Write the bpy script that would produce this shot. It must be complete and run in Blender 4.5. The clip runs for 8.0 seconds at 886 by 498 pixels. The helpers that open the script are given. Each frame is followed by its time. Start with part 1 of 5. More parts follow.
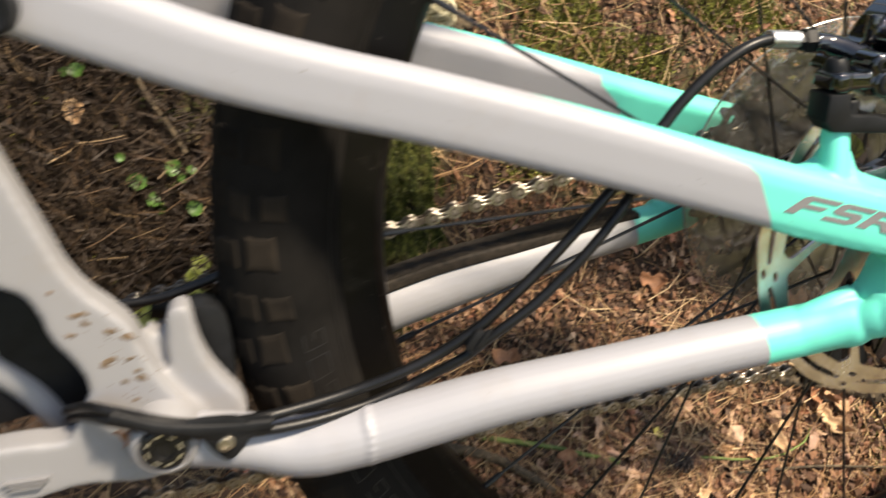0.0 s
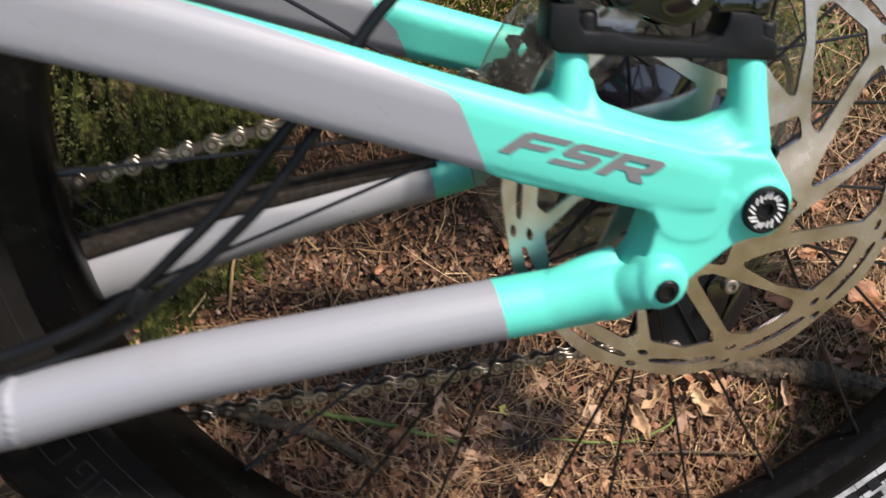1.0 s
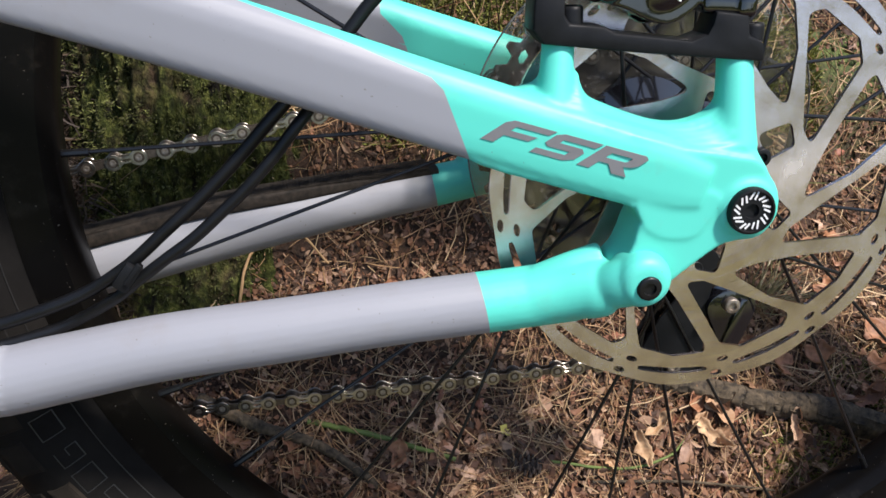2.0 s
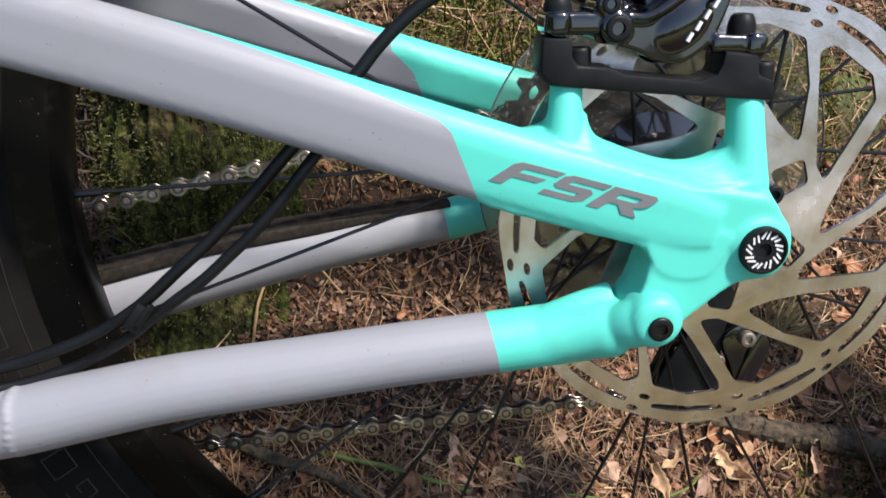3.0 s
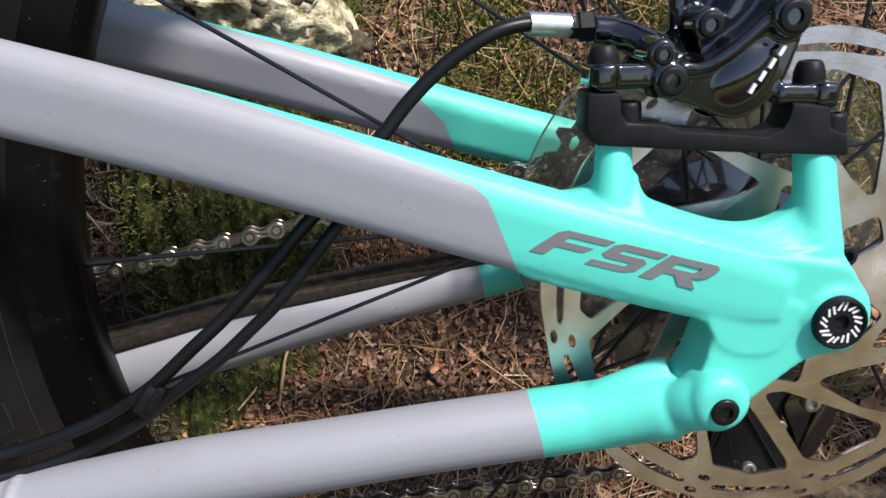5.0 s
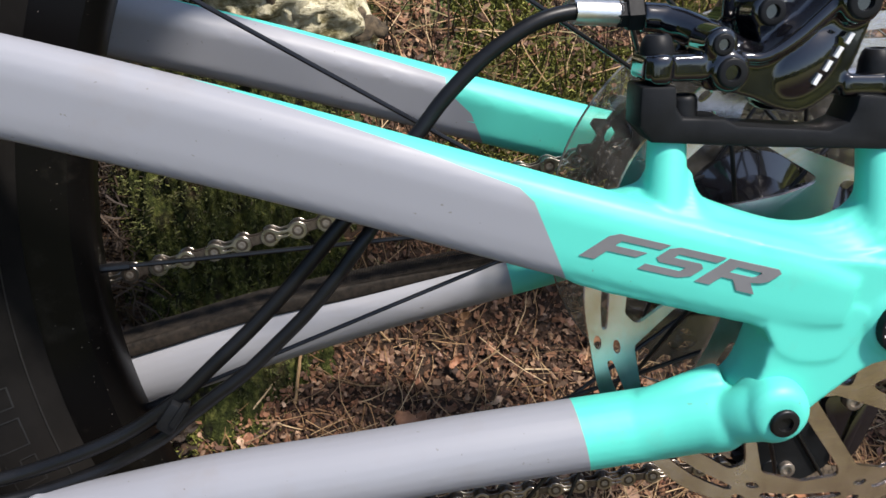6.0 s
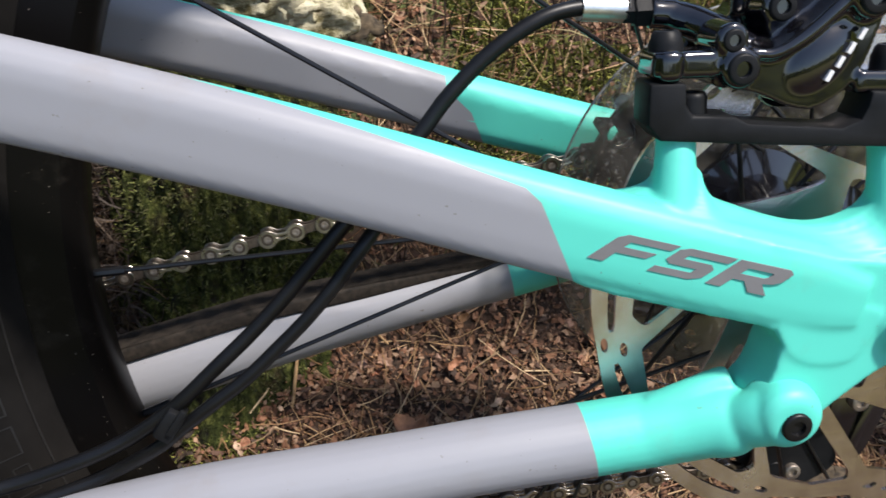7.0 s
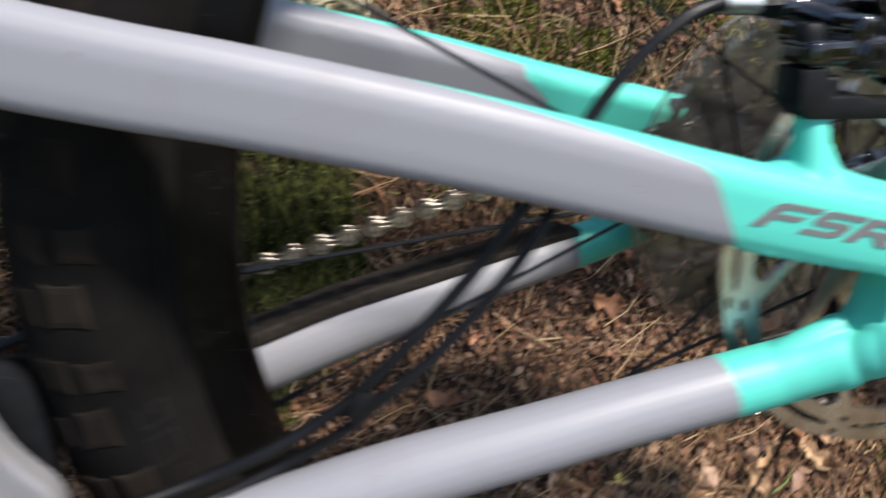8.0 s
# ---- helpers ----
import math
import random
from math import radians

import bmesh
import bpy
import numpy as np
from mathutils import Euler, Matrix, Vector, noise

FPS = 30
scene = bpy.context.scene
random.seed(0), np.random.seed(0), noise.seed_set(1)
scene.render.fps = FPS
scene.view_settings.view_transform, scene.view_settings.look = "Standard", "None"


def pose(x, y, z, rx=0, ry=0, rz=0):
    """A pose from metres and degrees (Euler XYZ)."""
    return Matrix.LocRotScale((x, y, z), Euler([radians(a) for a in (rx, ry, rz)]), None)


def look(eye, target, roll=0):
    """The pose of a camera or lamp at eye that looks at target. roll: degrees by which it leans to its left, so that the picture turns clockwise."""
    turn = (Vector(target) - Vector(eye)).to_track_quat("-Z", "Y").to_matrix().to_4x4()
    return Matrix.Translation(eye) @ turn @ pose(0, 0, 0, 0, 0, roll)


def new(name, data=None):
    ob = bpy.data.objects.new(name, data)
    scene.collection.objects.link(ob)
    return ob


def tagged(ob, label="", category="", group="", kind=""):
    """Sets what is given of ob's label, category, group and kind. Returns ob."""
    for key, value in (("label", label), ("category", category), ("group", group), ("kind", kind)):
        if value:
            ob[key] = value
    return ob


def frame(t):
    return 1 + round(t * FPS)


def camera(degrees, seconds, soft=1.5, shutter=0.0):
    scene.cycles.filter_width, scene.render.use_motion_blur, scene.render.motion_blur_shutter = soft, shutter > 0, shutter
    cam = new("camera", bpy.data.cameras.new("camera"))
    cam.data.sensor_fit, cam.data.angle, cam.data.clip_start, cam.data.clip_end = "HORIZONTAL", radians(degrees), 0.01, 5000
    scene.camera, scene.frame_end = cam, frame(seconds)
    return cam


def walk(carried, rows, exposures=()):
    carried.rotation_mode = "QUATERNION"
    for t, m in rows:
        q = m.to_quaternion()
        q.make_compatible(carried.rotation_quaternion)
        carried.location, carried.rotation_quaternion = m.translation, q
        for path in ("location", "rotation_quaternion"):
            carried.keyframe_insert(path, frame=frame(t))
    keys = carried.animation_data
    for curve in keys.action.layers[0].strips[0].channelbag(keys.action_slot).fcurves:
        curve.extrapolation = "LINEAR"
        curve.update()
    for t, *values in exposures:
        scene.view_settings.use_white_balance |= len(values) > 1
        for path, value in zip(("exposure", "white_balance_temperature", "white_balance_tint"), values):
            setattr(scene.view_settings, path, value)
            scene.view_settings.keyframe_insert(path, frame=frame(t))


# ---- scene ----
cam = camera(56.25, 8.0, soft=1.5, shutter=0.6)
PATH = [
    (0, (-0.32161, -0.28843, 0.59115), (-0.26442, -0.04840, 0.42051), 0.168),
    (0.2, (-0.28944, -0.27173, 0.59231), (-0.23203, -0.03301, 0.41992), -0.619),
    (0.5, (-0.24220, -0.25303, 0.58177), (-0.18353, -0.01943, 0.40292), -0.687),
    (0.8, (-0.20198, -0.25981, 0.56649), (-0.14672, -0.02931, 0.38260), -0.262),
    (1, (-0.17613, -0.26848, 0.54687), (-0.12649, -0.03409, 0.36632), 0.442),
    (1.5, (-0.15746, -0.28547, 0.53206), (-0.11853, -0.04215, 0.36096), 0.963),
    (1.7, (-0.15908, -0.28793, 0.53008), (-0.12009, -0.04311, 0.36113), 1.054),
    (3, (-0.15454, -0.28314, 0.53708), (-0.12228, -0.03208, 0.37606), -0.039),
    (3.5, (-0.15168, -0.27219, 0.54073), (-0.12222, -0.01798, 0.38417), -1.094),
    (4, (-0.15035, -0.26608, 0.53707), (-0.12544, -0.00860, 0.38514), -1.445),
    (4.5, (-0.14866, -0.26007, 0.53594), (-0.12689, -0.00131, 0.38571), -1.795),
    (6, (-0.16302, -0.23035, 0.53419), (-0.14193, 0.02362, 0.37590), -2.735),
    (6.5, (-0.16514, -0.22590, 0.53288), (-0.14619, 0.02844, 0.37492), -3.080),
    (7, (-0.16582, -0.22407, 0.53163), (-0.14233, 0.02956, 0.37315), -2.787),
    (7.5, (-0.15403, -0.23359, 0.53070), (-0.10715, 0.01720, 0.37288), -2.085),
    (7.6, (-0.16746, -0.23522, 0.53532), (-0.11392, 0.01375, 0.37673), -2.010),
    (7.7, (-0.18913, -0.23181, 0.53655), (-0.12870, 0.01516, 0.37732), -1.430),
    (7.8, (-0.21204, -0.22898, 0.53941), (-0.15038, 0.01608, 0.37772), -1.590),
    (7.9, (-0.23907, -0.22766, 0.54140), (-0.17595, 0.01651, 0.37893), -1.035),
    (8, (-0.26772, -0.22278, 0.54659), (-0.20073, 0.01817, 0.38091), -0.828),
]
EXPOSURE = [(0, 1.12, 8000, 10), (0.25, 0.96, 7800, 11), (0.5, 0.75, 7350, 12), (1.0, 0.63, 6850, 13), (1.5, 0.62, 6400, 13), (3, 0.67, 6450, 12), (5, 0.58, 6450, 12), (8, 0.58, 6500, 12)]
walk(cam, [(t, look(eye, target, roll)) for t, eye, target, roll in PATH], EXPOSURE)

# ---- light ----
SUN_ELEV, SUN_AZ = 58.0, 124.0
world = bpy.data.worlds.new("sky")
scene.world = world
world.use_nodes = True
wn = world.node_tree.nodes
sky = wn.new("ShaderNodeTexSky")
sky.sky_type = "NISHITA"
sky.sun_disc = False
sky.sun_elevation, sky.sun_rotation = radians(SUN_ELEV), radians(SUN_AZ)
world.node_tree.links.new(sky.outputs[0], wn["Background"].inputs[0])
wn["Background"].inputs[1].default_value = 0.15
sun_data = bpy.data.lights.new("sun", "SUN")
sun_data.energy, sun_data.angle, sun_data.color = 4.4, radians(6), (1.0, 0.94, 0.86)
sun = new("sun", sun_data)
az = radians(SUN_AZ)
low = math.tan(radians(90 - SUN_ELEV))
sun.matrix_world = look((3 * low * math.sin(az), 3 * low * math.cos(az), 3.0), (0, 0, 0))
scene.view_settings.exposure = 0.40


# ---- materials ----
class Nodes:
    """Short cuts to write a node material."""

    def __init__(self, name):
        self.mat = bpy.data.materials.new(name)
        self.mat.use_nodes = True
        self.tree = self.mat.node_tree
        self.bsdf = self.tree.nodes["Principled BSDF"]

    def put(self, socket, value):
        if isinstance(value, (int, float, tuple)):
            socket.default_value = value
        else:
            self.tree.links.new(value, socket)

    def math(self, op, a, b=0.0, c=0.0):
        n = self.tree.nodes.new("ShaderNodeMath")
        n.operation = op
        self.put(n.inputs[0], a), self.put(n.inputs[1], b), self.put(n.inputs[2], c)
        return n.outputs[0]

    def coords(self):
        n = self.tree.nodes.new("ShaderNodeTexCoord")
        return n.outputs["Object"]

    def xyz(self):
        n = self.tree.nodes.new("ShaderNodeSeparateXYZ")
        self.put(n.inputs[0], self.coords())
        return n.outputs

    def noise(self, scale, detail=4.0, rough=0.55, stretch=(1, 1, 1)):
        m = self.tree.nodes.new("ShaderNodeMapping")
        self.put(m.inputs[0], self.coords())
        m.inputs["Scale"].default_value = stretch
        n = self.tree.nodes.new("ShaderNodeTexNoise")
        self.put(n.inputs["Vector"], m.outputs[0])
        n.inputs["Scale"].default_value, n.inputs["Detail"].default_value, n.inputs["Roughness"].default_value = scale, detail, rough
        return n.outputs["Fac"]

    def ramp(self, fac, stops):
        n = self.tree.nodes.new("ShaderNodeValToRGB")
        self.put(n.inputs[0], fac)
        while len(n.color_ramp.elements) < len(stops):
            n.color_ramp.elements.new(0.5)
        for e, (p, c) in zip(n.color_ramp.elements, stops):
            e.position, e.color = p, (*c, 1.0) if len(c) == 3 else c
        return n.outputs[0]

    def mix(self, fac, a, b):
        n = self.tree.nodes.new("ShaderNodeMix")
        n.data_type = "RGBA"
        self.put(n.inputs[0], fac)
        for s, v in ((n.inputs[6], a), (n.inputs[7], b)):
            self.put(s, (*v, 1.0) if isinstance(v, tuple) and len(v) == 3 else v)
        return n.outputs[2]

    def bump(self, height, strength, dist=0.001):
        n = self.tree.nodes.new("ShaderNodeBump")
        n.inputs["Strength"].default_value, n.inputs["Distance"].default_value = strength, dist
        self.put(n.inputs["Height"], height)
        self.put(self.bsdf.inputs["Normal"], n.outputs[0])

    def random(self, island=False):
        if island:
            return self.tree.nodes.new("ShaderNodeNewGeometry").outputs["Random Per Island"]
        return self.tree.nodes.new("ShaderNodeObjectInfo").outputs["Random"]

    def set(self, color=None, rough=None, metal=None, **more):
        b = self.bsdf.inputs
        if color is not None:
            self.put(b["Base Color"], (*color, 1.0) if isinstance(color, tuple) and len(color) == 3 else color)
        if rough is not None:
            self.put(b["Roughness"], rough)
        if metal is not None:
            self.put(b["Metallic"], metal)
        for k, v in more.items():
            self.put(b[k.replace("_", " ")], v)
        return self.mat


GREY, TEAL = (0.252, 0.256, 0.280), (0.085, 0.58, 0.47)


def paint(name, mask=None, base=GREY, dirt=0.25):
    """Satin frame paint in grey and turquoise; mask(n, x, y, z): where it is turquoise."""
    n = Nodes(name)
    col = base
    if mask:
        x, y, z = n.xyz()
        col = n.mix(mask(n, x, y, z), base, TEAL)
    dust = n.ramp(n.noise(38, 6, 0.65), [(0.56, (0, 0, 0)), (0.8, (1, 1, 1))])
    col = n.mix(n.math("MULTIPLY", dust, dirt), col, (0.20, 0.16, 0.12))
    speck = n.ramp(n.noise(420, 2, 0.5), [(0.735, (0, 0, 0)), (0.76, (1, 1, 1))])
    col = n.mix(n.math("MULTIPLY", speck, 0.5), col, (0.10, 0.075, 0.05))
    rough = n.math("MULTIPLY_ADD", n.noise(60, 4), 0.16, 0.44)
    n.bump(n.noise(900, 2), 0.05, 0.0002)
    return n.set(col, rough, 0.0, Coat_Weight=0.07, Coat_Roughness=0.35)


def plain(name, color, rough, metal=0.0, vary=0.25, scale=60, bump=0.08, second=None, **more):
    n = Nodes(name)
    dark = tuple(c * (1 - vary) for c in color)
    light = second or tuple(min(1, c * (1 + vary)) for c in color)
    f = n.noise(scale, 6, 0.6)
    col = n.ramp(f, [(0.3, dark), (0.7, light)])
    n.bump(n.noise(scale * 6, 3), bump, 0.0006)
    r = n.math("MULTIPLY_ADD", n.noise(scale * 2.3, 4), 0.2, rough - 0.1)
    return n.set(col, r, metal, **more)


def litter(name, colors, rough=0.75):
    """Colours that differ from piece to piece, with a finer grain inside each."""
    n = Nodes(name)
    r = n.random(island=True)
    col = n.ramp(r, [(i / max(1, len(colors) - 1), c) for i, c in enumerate(colors)])
    g = n.noise(260, 5, 0.6)
    col = n.mix(n.math("MULTIPLY", g, 0.55), col, (0.06, 0.035, 0.02))
    n.bump(g, 0.3, 0.0008)
    return n.set(col, rough)


BRONZE = plain("grip_metal", (0.30, 0.27, 0.22), 0.4, 0.9)
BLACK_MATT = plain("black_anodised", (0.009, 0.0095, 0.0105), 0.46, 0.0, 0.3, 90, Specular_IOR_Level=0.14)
BLACK_GLOSS = plain("black_gloss", (0.004, 0.004, 0.0055), 0.12, 0.0, 0.3, 40, 0.02, Coat_Weight=0.9, Coat_Roughness=0.03, Specular_IOR_Level=0.4)
BLACK_HOSE = plain("hose_plastic", (0.005, 0.005, 0.0055), 0.40, 0.0, 0.3, 120, 0.03, Specular_IOR_Level=0.3)
RUBBER = plain("tyre_rubber", (0.0055, 0.0052, 0.0050), 0.75, 0.0, 0.35, 30, 0.25, second=(0.0105, 0.0095, 0.0087), Specular_IOR_Level=0.08)
TREAD = plain("dusty_tread_rubber", (0.0100, 0.0090, 0.0082), 0.92, 0.0, 0.3, 24, 0.5, second=(0.027, 0.0215, 0.0165), Specular_IOR_Level=0.06)
def dusty_rim():
    n = Nodes("black_rim")
    speck = n.ramp(n.noise(700, 2, 0.5), [(0.735, (0.0035, 0.0032, 0.003)), (0.765, (0.16, 0.14, 0.12))])
    patch = n.ramp(n.noise(40, 6, 0.7), [(0.58, (0, 0, 0)), (0.72, (0.35, 0.35, 0.35))])
    col = n.mix(patch, speck, (0.03, 0.026, 0.022))
    n.bump(n.noise(300, 3), 0.08, 0.0003)
    return n.set(col, 0.34, 0.0, Specular_IOR_Level=0.10)


RIM = dusty_rim()
SPOKE = plain("black_spoke", (0.010, 0.010, 0.011), 0.32, 0.3, 0.3, 100, 0.02)
SILVER = plain("bright_steel", (0.74, 0.72, 0.70), 0.36, 1.0, 0.15, 220, 0.05)
CHAIN = plain("chain_steel", (0.33, 0.30, 0.26), 0.30, 1.0, 0.45, 170, 0.10)
CHAIN_IN = plain("oily_chain_steel", (0.10, 0.08, 0.064), 0.40, 0.8, 0.5, 200, 0.06)
RIVET = plain("worn_rivet_steel", (0.30, 0.26, 0.22), 0.5, 0.9, 0.4, 300, 0.05)
PROTECTOR = plain("ribbed_rubber", (0.010, 0.0085, 0.007), 0.75, 0.0, 0.3, 300, 0.4, second=(0.034, 0.027, 0.021), Specular_IOR_Level=0.2)
WHITE = plain("white_print", (0.70, 0.70, 0.70), 0.5, 0.0, 0.06, 120, 0.02)
PALE_PRINT = plain("scuffed_pale_print", (0.30, 0.30, 0.31), 0.6, 0.0, 0.5, 90, 0.1)
DECAL = plain("grey_print", (0.165, 0.165, 0.172), 0.42, 0.0, 0.08, 120, 0.02)
OUTLINE = plain("raised_rubber", (0.0075, 0.0070, 0.0066), 0.6, 0.0, 0.2, 120, 0.05)
FRAME_GREY = paint("frame_paint", None, (0.205, 0.205, 0.214), 0.35)
SPROCKET = plain("black_sprocket_steel", (0.010, 0.0102, 0.0108), 0.42, 0.1, 0.5, 120, 0.1, second=(0.017, 0.0165, 0.016), Specular_IOR_Level=0.3)
# browns darkened so that the stalks carry the hollow's shade in their colour
SHADE_STALKS = litter("dead_stalks", [(0.006, 0.004, 0.0025), (0.012, 0.007, 0.004), (0.022, 0.013, 0.007), (0.005, 0.003, 0.002), (0.050, 0.031, 0.015), (0.009, 0.005, 0.003), (0.010, 0.006, 0.0035)])


def rotor_steel():
    n = Nodes("brushed_rotor_steel")
    x, y, z = n.xyz()
    r = n.math("SQRT", n.math("ADD", n.math("MULTIPLY", x, x), n.math("MULTIPLY", z, z)))
    rings = n.tree.nodes.new("ShaderNodeTexNoise")
    rings.noise_dimensions = "1D"
    n.put(rings.inputs["W"], n.math("MULTIPLY", r, 1500.0))
    rings.inputs["Detail"].default_value = 3
    stain = n.noise(45, 5)
    col = n.ramp(stain, [(0.32, (0.56, 0.47, 0.44)), (0.52, (0.78, 0.69, 0.70)), (0.7, (0.90, 0.82, 0.83))])
    scratch = n.ramp(rings.outputs["Fac"], [(0.35, (0.78, 0.77, 0.76)), (0.6, (1, 1, 1))])
    tone = n.tree.nodes.new("ShaderNodeMix")
    tone.data_type, tone.blend_type = "RGBA", "MULTIPLY"
    tone.inputs[0].default_value = 1.0
    n.put(tone.inputs[6], col), n.put(tone.inputs[7], scratch)
    col = tone.outputs[2]
    n.bump(rings.outputs["Fac"], 0.25, 0.0002)
    turn = n.tree.nodes.new("ShaderNodeTangent")
    turn.direction_type, turn.axis = "RADIAL", "Y"
    n.put(n.bsdf.inputs["Tangent"], turn.outputs[0])
    return n.set(col, n.math("MULTIPLY_ADD", stain, 0.20, 0.14), 1.0, Anisotropic=0.85)


ROTOR = rotor_steel()


def clear_plastic():
    n = Nodes("scuffed_clear_plastic")
    scuff = n.ramp(n.noise(55, 8, 0.7), [(0.42, (0.03, 0.03, 0.03)), (0.8, (0.5, 0.5, 0.5))])
    specks = n.ramp(n.noise(480, 3, 0.6), [(0.60, (0, 0, 0)), (0.68, (1, 1, 1))])
    n.set(n.ramp(n.noise(90, 4), [(0.35, (0.42, 0.40, 0.36)), (0.65, (0.68, 0.66, 0.62))]), n.math("MULTIPLY_ADD", scuff, 0.3, 0.10))
    see = n.tree.nodes.new("ShaderNodeBsdfTransparent")
    see.inputs[0].default_value = (0.86, 0.86, 0.84, 1)
    gloss = n.tree.nodes.new("ShaderNodeBsdfGlossy")
    gloss.inputs["Roughness"].default_value = 0.06
    one, two = n.tree.nodes.new("ShaderNodeMixShader"), n.tree.nodes.new("ShaderNodeMixShader")
    one.inputs[0].default_value = 0.05
    n.put(one.inputs[1], see.outputs[0]), n.put(one.inputs[2], gloss.outputs[0])
    dust = n.math("MULTIPLY_ADD", specks, 0.16, n.math("MULTIPLY_ADD", scuff, 0.12, 0.012))
    n.put(two.inputs[0], dust), n.put(two.inputs[1], one.outputs[0]), n.put(two.inputs[2], n.bsdf.outputs[0])
    n.put(n.tree.nodes["Material Output"].inputs[0], two.outputs[0])
    return n.mat


CLEAR = clear_plastic()
CLEAR_EDGE = plain("pale_plastic_edge", (0.22, 0.22, 0.20), 0.25, 0.0, 0.5, 90, 0.1, Transmission_Weight=0.4)


def soil():
    n = Nodes("forest_soil")
    f = n.noise(22, 8, 0.7)
    g = n.noise(160, 6, 0.7)
    col = n.ramp(f, [(0.3, (0.014, 0.008, 0.005)), (0.5, (0.036, 0.020, 0.011)), (0.7, (0.07, 0.038, 0.02))])
    col = n.mix(n.ramp(g, [(0.45, (0, 0, 0)), (0.65, (1, 1, 1))]), col, (0.07, 0.034, 0.018))
    x, y, z = n.xyz()
    moss = n.math("MULTIPLY", n.ramp(n.noise(7, 5), [(0.48, (0, 0, 0)), (0.6, (1, 1, 1))]), n.ramp(y, [(0.27, (0, 0, 0)), (0.36, (1, 1, 1))]))
    col = n.mix(moss, col, n.ramp(g, [(0.35, (0.03, 0.05, 0.012)), (0.65, (0.13, 0.17, 0.04))]))
    low = n.tree.nodes.new("ShaderNodeMapRange")
    n.put(low.inputs["Value"], y)
    low.inputs["From Min"].default_value, low.inputs["From Max"].default_value = -6.0, -1.6
    low.inputs["To Min"].default_value, low.inputs["To Max"].default_value = 1.0, 0.0
    col = n.mix(n.math("MULTIPLY", low.outputs[0], n.ramp(f, [(0.30, (0.5, 0.5, 0.5)), (0.5, (1, 1, 1))])), col, n.ramp(g, [(0.35, (0.17, 0.16, 0.045)), (0.65, (0.33, 0.31, 0.11))]))
    n.bump(g, 0.7, 0.004)
    return n.set(col, 0.9)


def bark():
    n = Nodes("mossy_bark")
    f = n.noise(20, 6, 0.65, (1, 1, 0.7))
    g = n.noise(170, 6, 0.7, (1, 1, 0.75))
    furrow = n.noise(60, 5, 0.65, (1, 1, 0.42))
    wood = n.ramp(g, [(0.35, (0.012, 0.008, 0.005)), (0.7, (0.10, 0.065, 0.038))])
    green = n.ramp(g, [(0.36, (0.012, 0.016, 0.003)), (0.5, (0.040, 0.049, 0.010)), (0.66, (0.15, 0.155, 0.040))])
    col = n.mix(n.ramp(f, [(0.34, (0, 0, 0)), (0.46, (1, 1, 1))]), wood, green)
    col = n.mix(n.ramp(furrow, [(0.33, (1, 1, 1)), (0.43, (0, 0, 0))]), col, (0.008, 0.006, 0.004))
    n.bump(n.math("ADD", g, n.math("MULTIPLY", furrow, 2.0)), 1.0, 0.006)
    return n.set(col, 0.9, Specular_IOR_Level=0.2)


def far_woods():
    n = Nodes("far_woodland")
    trunks = n.noise(2.2, 4, 0.6, (1, 1, 0.08))
    crowns = n.noise(1.1, 7, 0.7)
    col = n.ramp(crowns, [(0.35, (0.010, 0.014, 0.006)), (0.52, (0.045, 0.065, 0.018)), (0.68, (0.16, 0.20, 0.05))])
    col = n.mix(n.ramp(trunks, [(0.36, (1, 1, 1)), (0.42, (0, 0, 0))]), col, (0.018, 0.013, 0.009))
    n.set(col, 0.95, Specular_IOR_Level=0.1)
    # leaves let light through
    leaf = n.tree.nodes.new("ShaderNodeBsdfTranslucent")
    n.put(leaf.inputs[0], n.ramp(crowns, [(0.38, (0.05, 0.06, 0.012, 1)), (0.52, (0.38, 0.42, 0.10, 1)), (0.70, (0.75, 0.78, 0.26, 1))]))
    both = n.tree.nodes.new("ShaderNodeMixShader")
    both.inputs[0].default_value = 0.5
    n.put(both.inputs[1], n.bsdf.outputs[0]), n.put(both.inputs[2], leaf.outputs[0])
    n.put(n.tree.nodes["Material Output"].inputs[0], both.outputs[0])
    return n.mat


SOIL, BARK, WOODS = soil(), bark(), far_woods()


def pale_bark():
    n = Nodes("flaking_pale_wood")
    f, g = n.noise(26, 7, 0.65), n.noise(110, 6, 0.7, (0.5, 1, 1))
    col = n.ramp(f, [(0.34, (0.03, 0.024, 0.012)), (0.40, (0.22, 0.19, 0.09)), (0.47, (0.60, 0.54, 0.36)), (0.7, (0.78, 0.72, 0.53))])
    col = n.mix(n.ramp(g, [(0.40, (1, 1, 1)), (0.50, (0, 0, 0))]), col, (0.16, 0.135, 0.055))
    n.bump(n.math("ADD", f, g), 0.9, 0.006)
    return n.set(col, 0.85)


PALE_WOOD = pale_bark()
STICK = plain("dead_branch_bark", (0.016, 0.012, 0.008), 0.9, 0.0, 0.7, 190, 1.0, second=(0.135, 0.098, 0.058))
TWIG_GREEN = plain("mossy_green_twig", (0.12, 0.16, 0.035), 0.7, 0.0, 0.3, 80, 0.4)
STALKS = litter("pale_dead_stems", [(0.08, 0.044, 0.021), (0.15, 0.088, 0.042), (0.28, 0.19, 0.10), (0.05, 0.028, 0.014), (0.11, 0.058, 0.027)])
NEEDLES = litter("dry_needles", [(0.16, 0.070, 0.030), (0.42, 0.24, 0.10), (0.70, 0.50, 0.28), (0.25, 0.11, 0.045), (0.55, 0.35, 0.17), (0.10, 0.045, 0.02)])
